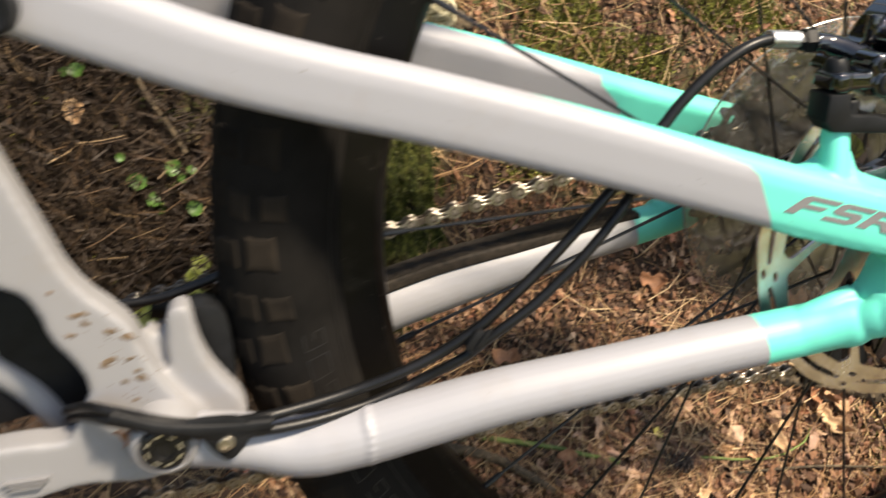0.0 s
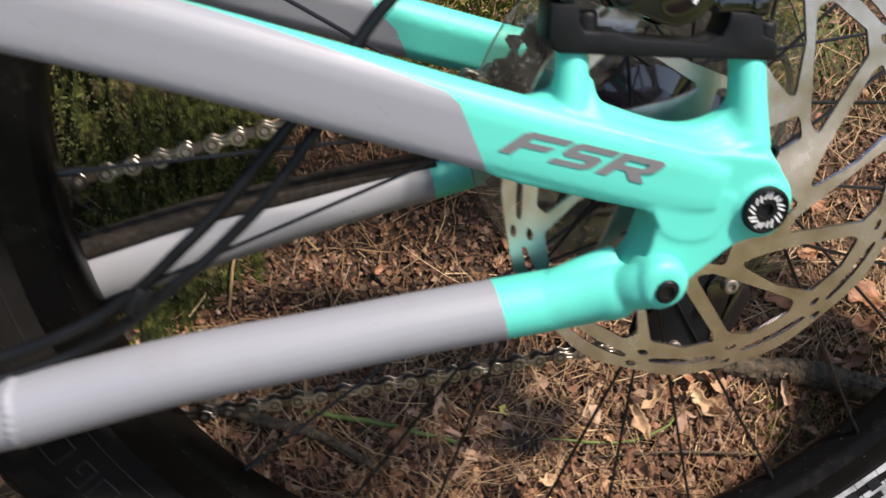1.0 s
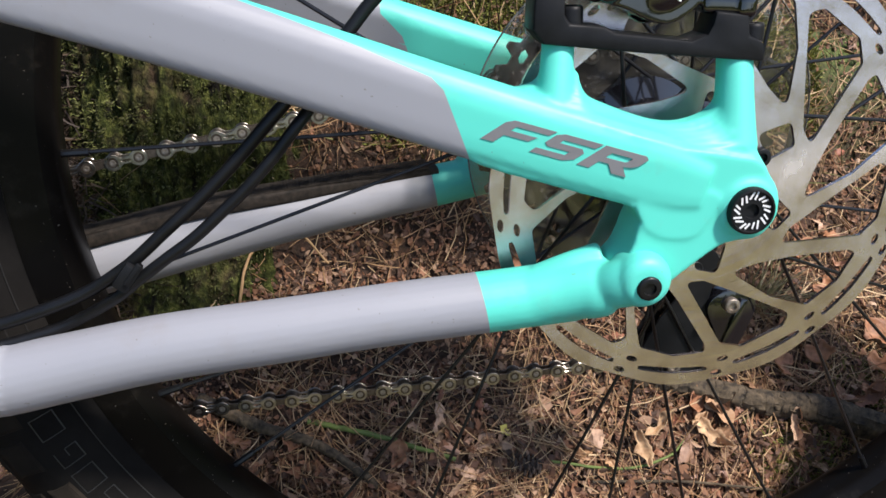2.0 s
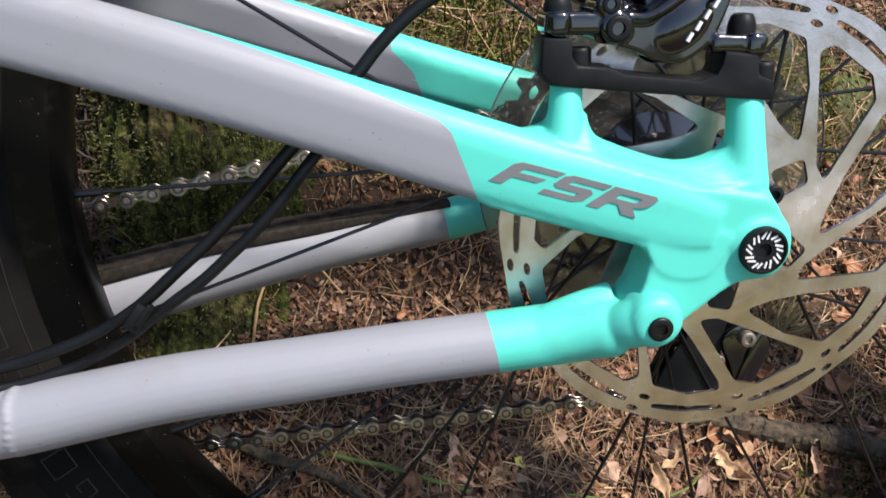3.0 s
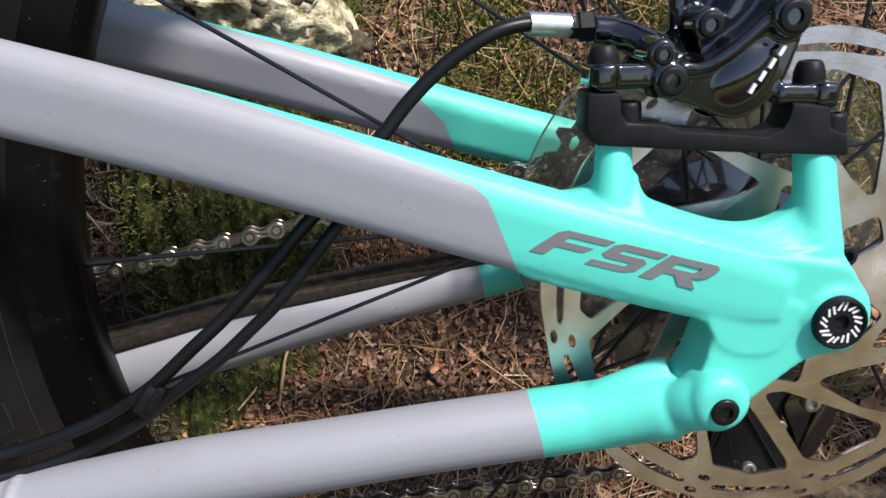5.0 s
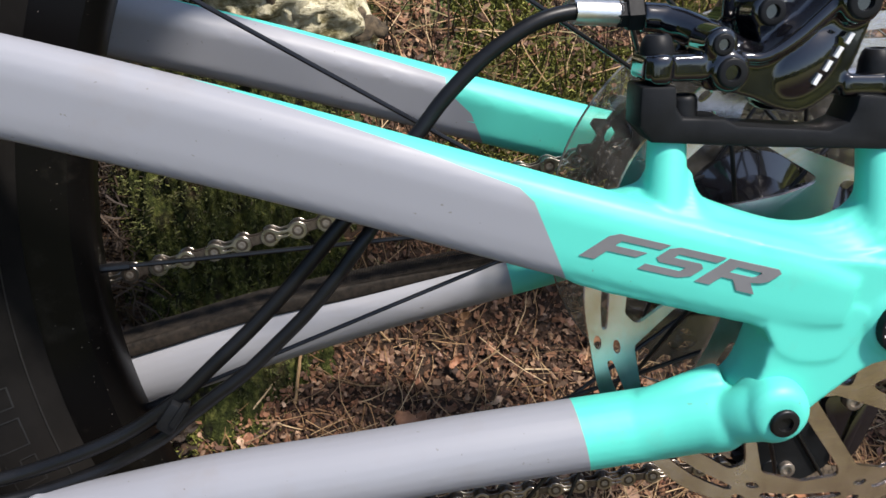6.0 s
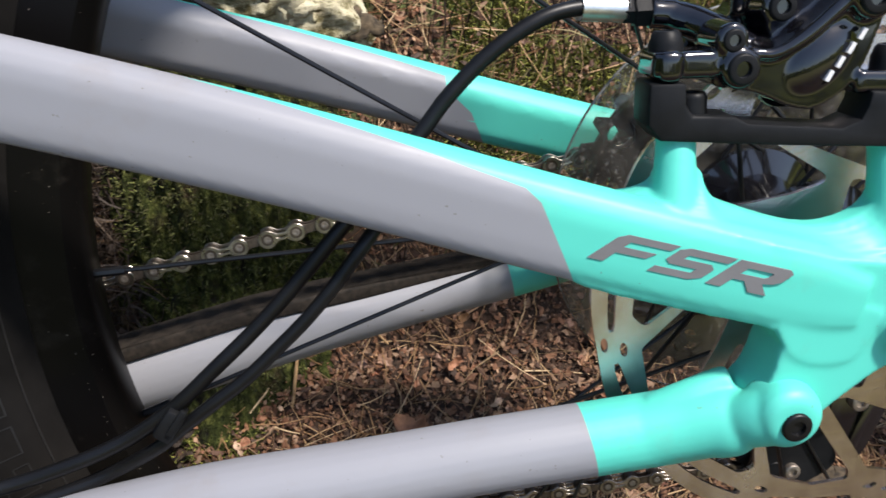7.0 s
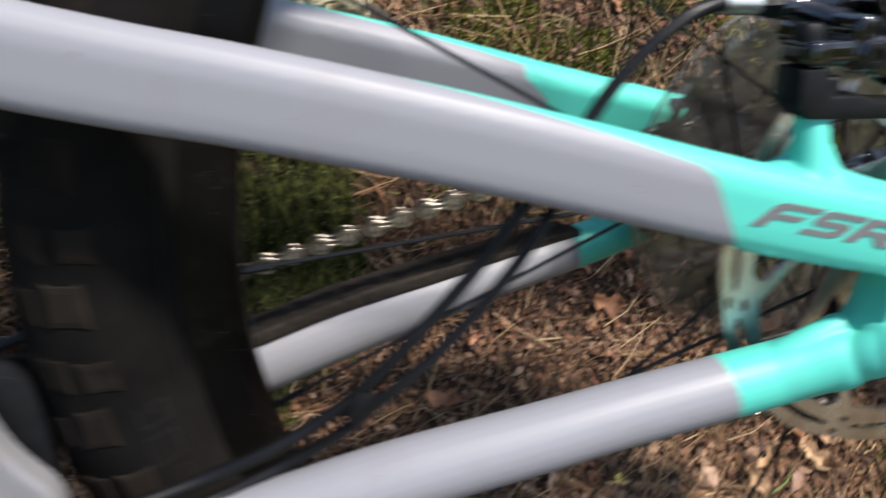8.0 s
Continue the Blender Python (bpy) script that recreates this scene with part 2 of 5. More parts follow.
CHIPS = litter("bark_crumbs", [(0.018, 0.010, 0.006), (0.12, 0.048, 0.023), (0.27, 0.115, 0.055), (0.045, 0.022, 0.012), (0.50, 0.31, 0.19), (0.14, 0.060, 0.030), (0.06, 0.027, 0.015), (0.34, 0.16, 0.08), (0.022, 0.012, 0.007)])
LEAVES = litter("dry_leaves", [(0.22, 0.088, 0.045), (0.46, 0.22, 0.12), (0.32, 0.11, 0.06), (0.66, 0.44, 0.29), (0.13, 0.055, 0.03), (0.48, 0.27, 0.13), (0.34, 0.20, 0.15), (0.56, 0.33, 0.17), (0.17, 0.075, 0.045)], 0.6)
# sunlit copy of the moss: sunshine painted in as brighter, yellower greens
SUNLIT_MOSS = litter("sunlit_moss_tufts", [(0.07, 0.085, 0.014), (0.22, 0.24, 0.035), (0.42, 0.42, 0.09), (0.13, 0.145, 0.026), (0.30, 0.31, 0.060)], 0.9)
MOSS_TUFT = litter("moss_tufts", [(0.012, 0.017, 0.004), (0.070, 0.088, 0.016), (0.19, 0.215, 0.050), (0.036, 0.045, 0.010), (0.11, 0.130, 0.028), (0.05, 0.038, 0.016)], 0.85)
GREEN_LEAF = plain("green_leaf", (0.048, 0.105, 0.020), 0.45, 0.0, 0.35, 70, 0.3)
YELLOW_LEAF = plain("yellow_leaf", (0.55, 0.45, 0.10), 0.6, 0.0, 0.25, 90, 0.3)
YELLOW_GREEN = plain("yellow_green_leaf", (0.24, 0.26, 0.05), 0.5, 0.0, 0.25, 60, 0.3)
TAN_LEAF = plain("tan_leaf", (0.30, 0.155, 0.07), 0.65, 0.0, 0.3, 90, 0.5, second=(0.62, 0.42, 0.24))
ORANGE_LEAF = plain("orange_leaf", (0.20, 0.075, 0.032), 0.6, 0.0, 0.3, 110, 0.5, second=(0.42, 0.19, 0.085))
STRAW = litter("straw_blades", [(0.40, 0.33, 0.15), (0.52, 0.44, 0.23), (0.26, 0.23, 0.09), (0.60, 0.50, 0.30)], 0.6)
CONE = plain("pine_cone_scales", (0.06, 0.04, 0.028), 0.8, 0.0, 0.4, 120, 0.4)
GRASS = litter("dry_grass", [(0.30, 0.24, 0.10), (0.16, 0.18, 0.05), (0.42, 0.33, 0.17)])
MUD = plain("dried_mud", (0.085, 0.056, 0.033), 0.9, 0.0, 0.3, 220, 0.4, second=(0.16, 0.11, 0.070))


# ---- shape helpers ----
def to_mesh(name, bm, material, smooth=True):
    bmesh.ops.recalc_face_normals(bm, faces=bm.faces)
    me = bpy.data.meshes.new(name)
    bm.to_mesh(me)
    bm.free()
    for m in material if isinstance(material, (list, tuple)) else [material]:
        me.materials.append(m)
    if smooth:
        me.shade_smooth()
        me.set_sharp_from_angle(angle=radians(38))
    return me


def part(name, bm, material, parent, label="", smooth=True):
    ob = new(name, to_mesh(name, bm, material, smooth))
    ob.parent = parent
    return tagged(ob, label)


def fused(ob, voxel, rounds):
    """Cast in one piece: the volumes are joined and their creases rounded."""
    m = ob.modifiers.new("join", "REMESH")
    m.mode, m.voxel_size, m.use_smooth_shade = "VOXEL", voxel, True
    s = ob.modifiers.new("round", "SMOOTH")
    s.factor, s.iterations = 0.5, rounds
    return ob


def spline(points, steps=8):
    """A smooth line through the points."""
    p = [Vector(q) for q in points]
    p = [p[0] * 2 - p[1]] + p + [p[-1] * 2 - p[-2]]
    out = []
    for i in range(1, len(p) - 2):
        for k in range(steps):
            t = k / steps
            a, b, c, d = p[i - 1], p[i], p[i + 1], p[i + 2]
            out.append(0.5 * (2 * b + (c - a) * t + (2 * a - 5 * b + 4 * c - d) * t * t + (3 * b - a - 3 * c + d) * t ** 3))
    out.append(p[-2].copy())
    return out


def sweep(bm, line, section, up=(0, 0, 1), caps=True):
    """Runs a section along a line. section(f): a ring of (across, upward) pairs at the fraction f of the way."""
    rings = []
    n = len(line)
    for i, p in enumerate(line):
        ahead = (line[min(i + 1, n - 1)] - line[max(i - 1, 0)]).normalized()
        side = ahead.cross(Vector(up)).normalized()
        above = side.cross(ahead)
        rings.append([bm.verts.new(p + side * a + above * b) for a, b in section(i / (n - 1))])
    k = len(rings[0])
    for a, b in zip(rings, rings[1:]):
        for j in range(k):
            bm.faces.new((a[j], a[(j + 1) % k], b[(j + 1) % k], b[j]))
    if caps:
        bm.faces.new(rings[0][::-1])
        bm.faces.new(rings[-1])
    return bm


def ring(r, n=12, rb=None):
    return [(r * math.cos(2 * math.pi * k / n), (rb or r) * math.sin(2 * math.pi * k / n)) for k in range(n)]


def rounded(w, h, r, n=4):
    """A rounded rectangle of width w and height h."""
    out = []
    for cx, cy, a0 in ((w / 2 - r, h / 2 - r, 0), (r - w / 2, h / 2 - r, 90), (r - w / 2, r - h / 2, 180), (w / 2 - r, r - h / 2, 270)):
        for k in range(n + 1):
            a = radians(a0 + 90 * k / n)
            out.append((cx + r * math.cos(a), cy + r * math.sin(a)))
    return out


def tube(bm, points, r, n=10, steps=8, up=(0.1, 1, 0.15)):
    return sweep(bm, spline(points, steps) if steps > 1 else [Vector(p) for p in points], (lambda f: ring(r, n)) if isinstance(r, float) else (lambda f: ring(r(f), n)), up)


def lathe(bm, profile, centre=(0, 0, 0), n=32, axis="y", span=(0.0, 360.0)):
    """Turns a profile of (radius, along) pairs round an axis."""
    c = Vector(centre)
    full = abs(span[1] - span[0]) > 359.9
    m = n if full else n + 1
    cols = []
    for k in range(m):
        a = radians(span[0] + (span[1] - span[0]) * k / n)
        col = []
        for r, s in profile:
            u, v = r * math.cos(a), r * math.sin(a)
            q = {"y": (u, s, v), "z": (u, v, s), "x": (s, u, v)}[axis]
            col.append(bm.verts.new(c + Vector(q)))
        cols.append(col)
    for k in range(n):
        a, b = cols[k], cols[(k + 1) % m]
        for j in range(len(profile) - 1):
            bm.faces.new((a[j], a[j + 1], b[j + 1], b[j]))
    bmesh.ops.remove_doubles(bm, verts=[v for c_ in cols for v in c_], dist=1e-7)
    return bm


def disc_stack(bm, centre, steps, n=28, axis="y"):
    """A turned solid: steps of (along, radius), closed at both ends."""
    return lathe(bm, [(0.0, steps[0][0])] + [(r, s) for s, r in steps] + [(0.0, steps[-1][0])], centre, n, axis)


def prism(bm, loops, y0, y1, bevel=0.0, segments=2):
    """A plate in the x-z plane between y0 and y1. The first loop is its outline, the others are holes in it."""
    own = bmesh.new()
    edges = []
    for loop in loops:
        vs = [own.verts.new((x, y0, z)) for x, z in loop]
        edges += [own.edges.new((vs[i], vs[(i + 1) % len(vs)])) for i in range(len(vs))]
    bmesh.ops.triangle_fill(own, use_beauty=True, use_dissolve=False, edges=edges)
    made = bmesh.ops.extrude_face_region(own, geom=own.faces[:])
    bmesh.ops.translate(own, vec=(0, y1 - y0, 0), verts=[v for v in made["geom"] if isinstance(v, bmesh.types.BMVert)])
    bmesh.ops.recalc_face_normals(own, faces=own.faces)
    if bevel:
        sharp = [e for e in own.edges if len(e.link_faces) == 2 and e.calc_face_angle(0) > radians(50)]
        bmesh.ops.bevel(own, geom=sharp, offset=bevel, segments=segments, affect="EDGES", clamp_overlap=True, profile=0.5)
    me = bpy.data.meshes.new("tmp")
    own.to_mesh(me)
    own.free()
    bm.from_mesh(me)
    bpy.data.meshes.remove(me)
    return bm


def smooth_loop(points, steps=5):
    """A closed smooth loop through (x, z) points."""
    p = [Vector((a, b)) for a, b in points]
    n, out = len(p), []
    for i in range(n):
        a, b, c, d = p[i - 1], p[i], p[(i + 1) % n], p[(i + 2) % n]
        for k in range(steps):
            t = k / steps
            q = 0.5 * (2 * b + (c - a) * t + (2 * a - 5 * b + 4 * c - d) * t * t + (3 * b - a - 3 * c + d) * t ** 3)
            out.append((q.x, q.y))
    return out


def rounded_poly(points, r, n=5):
    """A polygon with rounded corners."""
    p = [Vector(q) for q in points]
    out = []
    for i, c in enumerate(p):
        u, v = (p[i - 1] - c), (p[(i + 1) % len(p)] - c)
        d = min(r / math.tan(u.angle(v) / 2), 0.45 * u.length, 0.45 * v.length)
        a, b = c + u.normalized() * d, c + v.normalized() * d
        for k in range(n + 1):
            t = k / n
            q = a * (1 - t) ** 2 + c * 2 * t * (1 - t) + b * t * t
            out.append((q.x, q.y))
    return out


def blob(bm, centre, radii, n=2, turn=0.0):
    m = Matrix.Translation(centre) @ Matrix.Rotation(turn, 4, "Y") @ Matrix.Diagonal((*radii, 1))
    bmesh.ops.create_icosphere(bm, subdivisions=n, radius=1.0, matrix=m)
    return bm


def box(bm, centre, size, turn=0.0, bevel=0.0):
    own = bmesh.new()
    bmesh.ops.create_cube(own, size=1.0, matrix=Matrix.Translation(centre) @ Matrix.Rotation(turn, 4, "Y") @ Matrix.Diagonal((*size, 1)))
    if bevel:
        bmesh.ops.bevel(own, geom=own.edges[:], offset=bevel, segments=2, affect="EDGES", profile=0.5)
    me = bpy.data.meshes.new("tmp")
    own.to_mesh(me)
    own.free()
    bm.from_mesh(me)
    bpy.data.meshes.remove(me)
    return bm


def interp(x, table):
    for (a, va), (b, vb) in zip(table, table[1:]):
        if x <= b:
            return va + (vb - va) * max(0.0, (x - a) / (b - a))
    return table[-1][1]


def ease(x, a, b):
    t = min(1.0, max(0.0, (x - a) / (b - a)))
    return t * t * (3 - 2 * t)


# ---- ground ----
PROFILE = [(-60, -2.0), (-3, -0.9), (-0.8, -0.42), (-0.02, -0.004), (0.10, 0.074), (0.16, 0.106), (0.24, 0.156), (0.29, 0.215), (0.34, 0.305), (0.40, 0.365), (0.55, 0.44), (0.9, 0.52), (1.8, 0.62), (6, 1.0), (60, 3.0)]


def ground_height(x, y):
    z = interp(y, PROFILE)
    z += 0.075 * (1 - ease(x, -0.50, -0.37)) * ease(y, 0.16, 0.30)
    z -= 0.05 * ease(x, 0.08, 0.30) * ease(y, 0.24, 0.40)
    near = 1.0 if abs(x) < 1.2 and abs(y) < 1.2 else 3.0
    z += 0.010 * near * noise.noise(Vector((x * 9, y * 9, 0.3))) + 0.005 * noise.noise(Vector((x * 31, y * 31, 4.0)))
    return z


def grid_lines(lo, hi, step, far):
    fine = [lo + step * i for i in range(int((hi - lo) / step) + 1)]
    out, d = [], step
    edge = fine[-1]
    while edge < far:
        d *= 1.35
        edge += d
        out.append(edge)
    low, d, edge = [], step, fine[0]
    while edge > -far:
        d *= 1.35
        edge -= d
        low.append(edge)
    return low[::-1] + fine + out


def build_ground():
    xs, ys = grid_lines(-0.62, 0.46, 0.006, 60), grid_lines(-0.10, 0.56, 0.006, 60)
    verts = [(x, y, ground_height(x, y)) for y in ys for x in xs]
    w = len(xs)
    faces = [(j * w + i, j * w + i + 1, (j + 1) * w + i + 1, (j + 1) * w + i) for j in range(len(ys) - 1) for i in range(w - 1)]
    me = bpy.data.meshes.new("ground")
    me.from_pydata(verts, [], faces)
    me.materials.append(SOIL)
    me.shade_smooth()
    return tagged(new("ground", me), "brown forest soil bank under dry needles and leaves", "ground", kind="structure")


build_ground()


def woods():
    """Unseen far trees all round, with an uneven top, added to shape reflections."""
    n, rows_ = 220, 10
    verts, faces = [], []
    for k in range(n):
        a = 2 * math.pi * k / n
        u = Vector((math.cos(a) * 6, math.sin(a) * 6, 1.7))
        top = 7.0 + 5.0 * noise.noise(u) + 3.0 * noise.noise(u * 4)
        # top lowered on the side the disc mirrors, to brighten its reflections
        top = 1.6 + 1.2 * noise.noise(u * 5) + (top - 1.6) * ease(abs(math.degrees(a) - 272), 38, 70)
        for j in range(rows_ + 1):
            r = 17.0 + 1.5 * noise.noise(Vector((u.x * 2, u.y * 2, j * 0.6)))
            verts.append((r * math.cos(a), r * math.sin(a), -2.5 + (top + 2.5) * j / rows_))
    for k in range(n):
        b = (k + 1) % n
        faces += [(k * (rows_ + 1) + j, b * (rows_ + 1) + j, b * (rows_ + 1) + j + 1, k * (rows_ + 1) + j + 1) for j in range(rows_)]
    me = bpy.data.meshes.new("backdrop")
    me.from_pydata(verts, [], faces)
    me.materials.append(WOODS)
    me.shade_smooth()
    tagged(new("backdrop", me), "unseen dark green woodland ring added to shape reflections", "woods", kind="structure")


woods()

# ---- mountain bike ----
# Its own axes: x to the rear, y to the drive side, z up in the wheel's plane; the axle passes through the origin at the disc.
MID = 0.055
bike = new("mountain_bike")
bike.empty_display_size = 0.05
bike.matrix_world = pose(0, 0, 0.36, -12.09)
tagged(bike, "grey and turquoise full-suspension mountain bike leaning on a bank", "bicycle")

FACE = lambda x: -0.0300 - 0.085 * (x + 0.105)  # the outer face of the near seat stay
STAY = [(-0.44, 0.157), (-0.40, 0.1410), (-0.34, 0.1155), (-0.30, 0.1020), (-0.263, 0.0912), (-0.207, 0.0735), (-0.153, 0.0550), (-0.111, 0.0402), (-0.06, 0.0230), (-0.030, 0.0134), (-0.018, 0.0100)]
# section of the stay: outward, upward; the top falls towards the wheel
STAY_SECTION = [(0.0105, -0.006), (0.0105, 0.005), (0.0098, 0.0090), (0.0078, 0.0125), (0.0045, 0.0146), (0.001, 0.0151), (-0.004, 0.0132), (-0.0085, 0.0090), (-0.0105, 0.005), (-0.0105, -0.010), (-0.009, -0.0135), (-0.006, -0.0151), (0.005, -0.0151), (0.0088, -0.0135), (0.0101, -0.0105)]


def outer_face(x):
    return max(FACE(x), -0.0352)


def mirrored(y, far):
    return 2 * MID - y if far else y


def seat_mask(far):
    def mask(n, x, y, z):
        zz = n.math("MINIMUM", z, 0.062)
        face = n.math("MULTIPLY_ADD", zz, -0.36, -0.0995)
        corner = n.math("MULTIPLY", n.math("MAXIMUM", n.math("SUBTRACT", zz, 0.050), 0.0), -0.55)
        mid = n.math("MULTIPLY_ADD", x, 0.085 if far else -0.085, mirrored(-0.0305, far) - (0.0042 if far else 0.0))
        wedge = n.math("MAXIMUM", n.math("SUBTRACT", 0.0070, n.math("ABSOLUTE", n.math("SUBTRACT", y, mid))), 0.0)
        upper = n.math("GREATER_THAN", n.math("MULTIPLY_ADD", x, 0.36, z), 0.0035)
        edge = n.math("ADD", n.math("ADD", face, corner), n.math("MULTIPLY", n.math("MULTIPLY", wedge, upper), -23.0 if far else -12.5))
        return n.math("SMOOTH_MIN", n.math("MAXIMUM", n.math("MULTIPLY", n.math("SUBTRACT", x, edge), 4000.0), 0.0), 1.0, 0.0)
    return mask


def chain_mask(n, x, y, z):
    edge = n.math("MULTIPLY_ADD", z, -0.18, -0.1085)
    return n.math("MINIMUM", n.math("MAXIMUM", n.math("MULTIPLY", n.math("SUBTRACT", x, edge), 4000.0), 0.0), 1.0)


PAINT_NEAR, PAINT_FAR = paint("seat_stay_paint", seat_mask(False)), paint("far_seat_stay_paint", seat_mask(True))
PAINT_CHAIN = paint("chain_stay_paint", chain_mask)


def seat_stay(far):
    bm = bmesh.new()
    line = spline([(x, mirrored(outer_face(x) + 0.0105, far), z + (0.009 if far else 0.0)) for x, z in STAY], 6)
    side = -1 if far else 1
    sweep(bm, line, lambda f: [(side * a + (0.28 * b if far else 0.0), b * (1.0 - (0.0 if far else 0.22) * ease(f, 0.86, 1.0))) for a, b in STAY_SECTION])
    # dropout: web behind the tube, arm to the pivot, axle boss
    lower = [(-0.112, 0.026), (-0.075, 0.012), (-0.0455, 0.0025), (-0.0440, -0.0060), (-0.0460, -0.0150), (-0.0495, -0.0215), (-0.049, -0.031), (-0.043, -0.034), (-0.034, -0.033), (-0.022, -0.024), (-0.008, -0.0145), (0.006, -0.0125), (0.0128, -0.004), (0.0122, 0.006)]
    # the outer layer follows the tube's edge; deeper layers sweep up into the two brake posts
    pairs = [((0.0078, 0.0130), (0.0085, 0.0135)), ((0.0050, 0.0175), (0.0045, 0.0245)), ((0.0010, 0.0198), (0.0021, 0.0330)), ((-0.0030, 0.0205), (0.0020, 0.0435)), ((-0.0050, 0.0210), (0.0020, 0.0500)), ((-0.0080, 0.0215), (-0.0060, 0.0500)),
             ((-0.0095, 0.0219), (-0.0068, 0.0480)), ((-0.0110, 0.0223), (-0.0085, 0.0425)), ((-0.0150, 0.0230), (-0.0125, 0.0362)), ((-0.0210, 0.0240), (-0.0200, 0.0328)), ((-0.0290, 0.0256), (-0.0290, 0.0321)), ((-0.0380, 0.0285), (-0.0380, 0.0338)),
             ((-0.0520, 0.0330), (-0.0520, 0.0390)), ((-0.0600, 0.0356), (-0.0615, 0.0436)), ((-0.0640, 0.0368), (-0.0650, 0.0490)), ((-0.0680, 0.0380), (-0.0665, 0.0530)), ((-0.0760, 0.0400), (-0.0780, 0.0530)), ((-0.0800, 0.0412), (-0.0792, 0.0510)),
             ((-0.0830, 0.0420), (-0.0820, 0.0485)), ((-0.0880, 0.0432), (-0.0885, 0.0472)), ((-0.100, 0.0460), (-0.100, 0.0475)), ((-0.125, 0.052), (-0.125, 0.054))]
    plate = bmesh.new()
    layers = 7
    for i in range(layers):
        f = 0.0 if far else (i / (layers - 1)) ** 1.15
        rim = [(p[0] + (q[0] - p[0]) * f, p[1] + (q[1] - p[1]) * f) for p, q in pairs]
        a, b = mirrored(-0.0318 + 0.0115 * i / (layers - 1), far), mirrored(-0.0125, far)
        # the arm's front edge slants inwards
        slant = i / (layers - 1)
        front = [(x - {3: 0.0010, 4: 0.0022, 5: 0.0030, 6: 0.002}.get(k, 0.0) * slant, z) for k, (x, z) in enumerate(lower)]
        edge = [(x, z) for x, z in front + rim if not far or x > -0.056]
        prism(plate, [smooth_loop(edge, 4)], min(a, b), max(a, b), 0.0015, 2)
    if not far:
        # swelling under the tube that ends in a soft lip
        prism(plate, [smooth_loop([(-0.0450, 0.006), (-0.0425, -0.0035), (-0.0360, -0.0090), (-0.0285, -0.0108), (-0.0215, -0.0104), (-0.0178, -0.0072), (-0.0140, -0.001), (-0.0120, 0.006), (-0.030, 0.010)], 4)], -0.0324, -0.018, 0.0016, 3)
    for v in plate.verts:
        v.co.y += (-1 if far else 1) * (outer_face(v.co.x) + 0.0335)
    tmp = bpy.data.meshes.new("tmp")
    plate.to_mesh(tmp)
    plate.free()
    bm.from_mesh(tmp)
    bpy.data.meshes.remove(tmp)
    disc = lambda c, r, y0, y1: disc_stack(bm, c, [(mirrored(y0, far) - c[1], r * 0.8), (mirrored(y0 + 0.0018, far) - c[1], r), (mirrored(y1 - 0.0018, far) - c[1], r), (mirrored(y1, far) - c[1], r * 0.8)], 36)
    disc((0, 0, 0), 0.0128, -0.0352, -0.010)
    if not far:
        # two posts that carry the brake
        for x0, x1, y0, z0, z1, r0, r1 in ((-0.0755, -0.0722, -0.0215, 0.036, 0.0665, 0.0080, 0.0061), (-0.0035, -0.0030, -0.0225, 0.022, 0.0610, 0.0095, 0.0069)):
            sweep(bm, spline([(x0, y0, z0), (0.5 * (x0 + x1), 0.5 * y0 - 0.0075, 0.5 * (z0 + z1)), (x1, -0.0140, z1)], 6), lambda f: ring(r1 + (r0 - r1) * (1 - f) ** 2.2, 20), (0, 1, 0))
    ob = part("seat_stay", bm, PAINT_FAR if far else PAINT_NEAR, bike, "grey seat stay with a turquoise rear end")
    return fused(ob, 0.0014 if far else 0.00085, 5 if far else 11)


CHAIN_STAY = [(-0.395, -0.0490), (-0.375, -0.0540), (-0.35, -0.0600), (-0.325, -0.0665), (-0.295, -0.0640), (-0.27, -0.0596), (-0.23, -0.0522), (-0.18, -0.0469), (-0.14, -0.0430), (-0.10, -0.0400), (-0.062, -0.0365)]
FAR_LIFT = [(-0.40, 0.0), (-0.285, -0.0005), (-0.225, 0.0004), (-0.18, 0.0030), (-0.11, 0.0062), (-0.05, 0.010)]
CHAIN_Y = [(-0.40, 0.004), (-0.35, 0.003), (-0.30, -0.003), (-0.20, -0.0115), (-0.10, -0.0155), (-0.06, -0.018)]


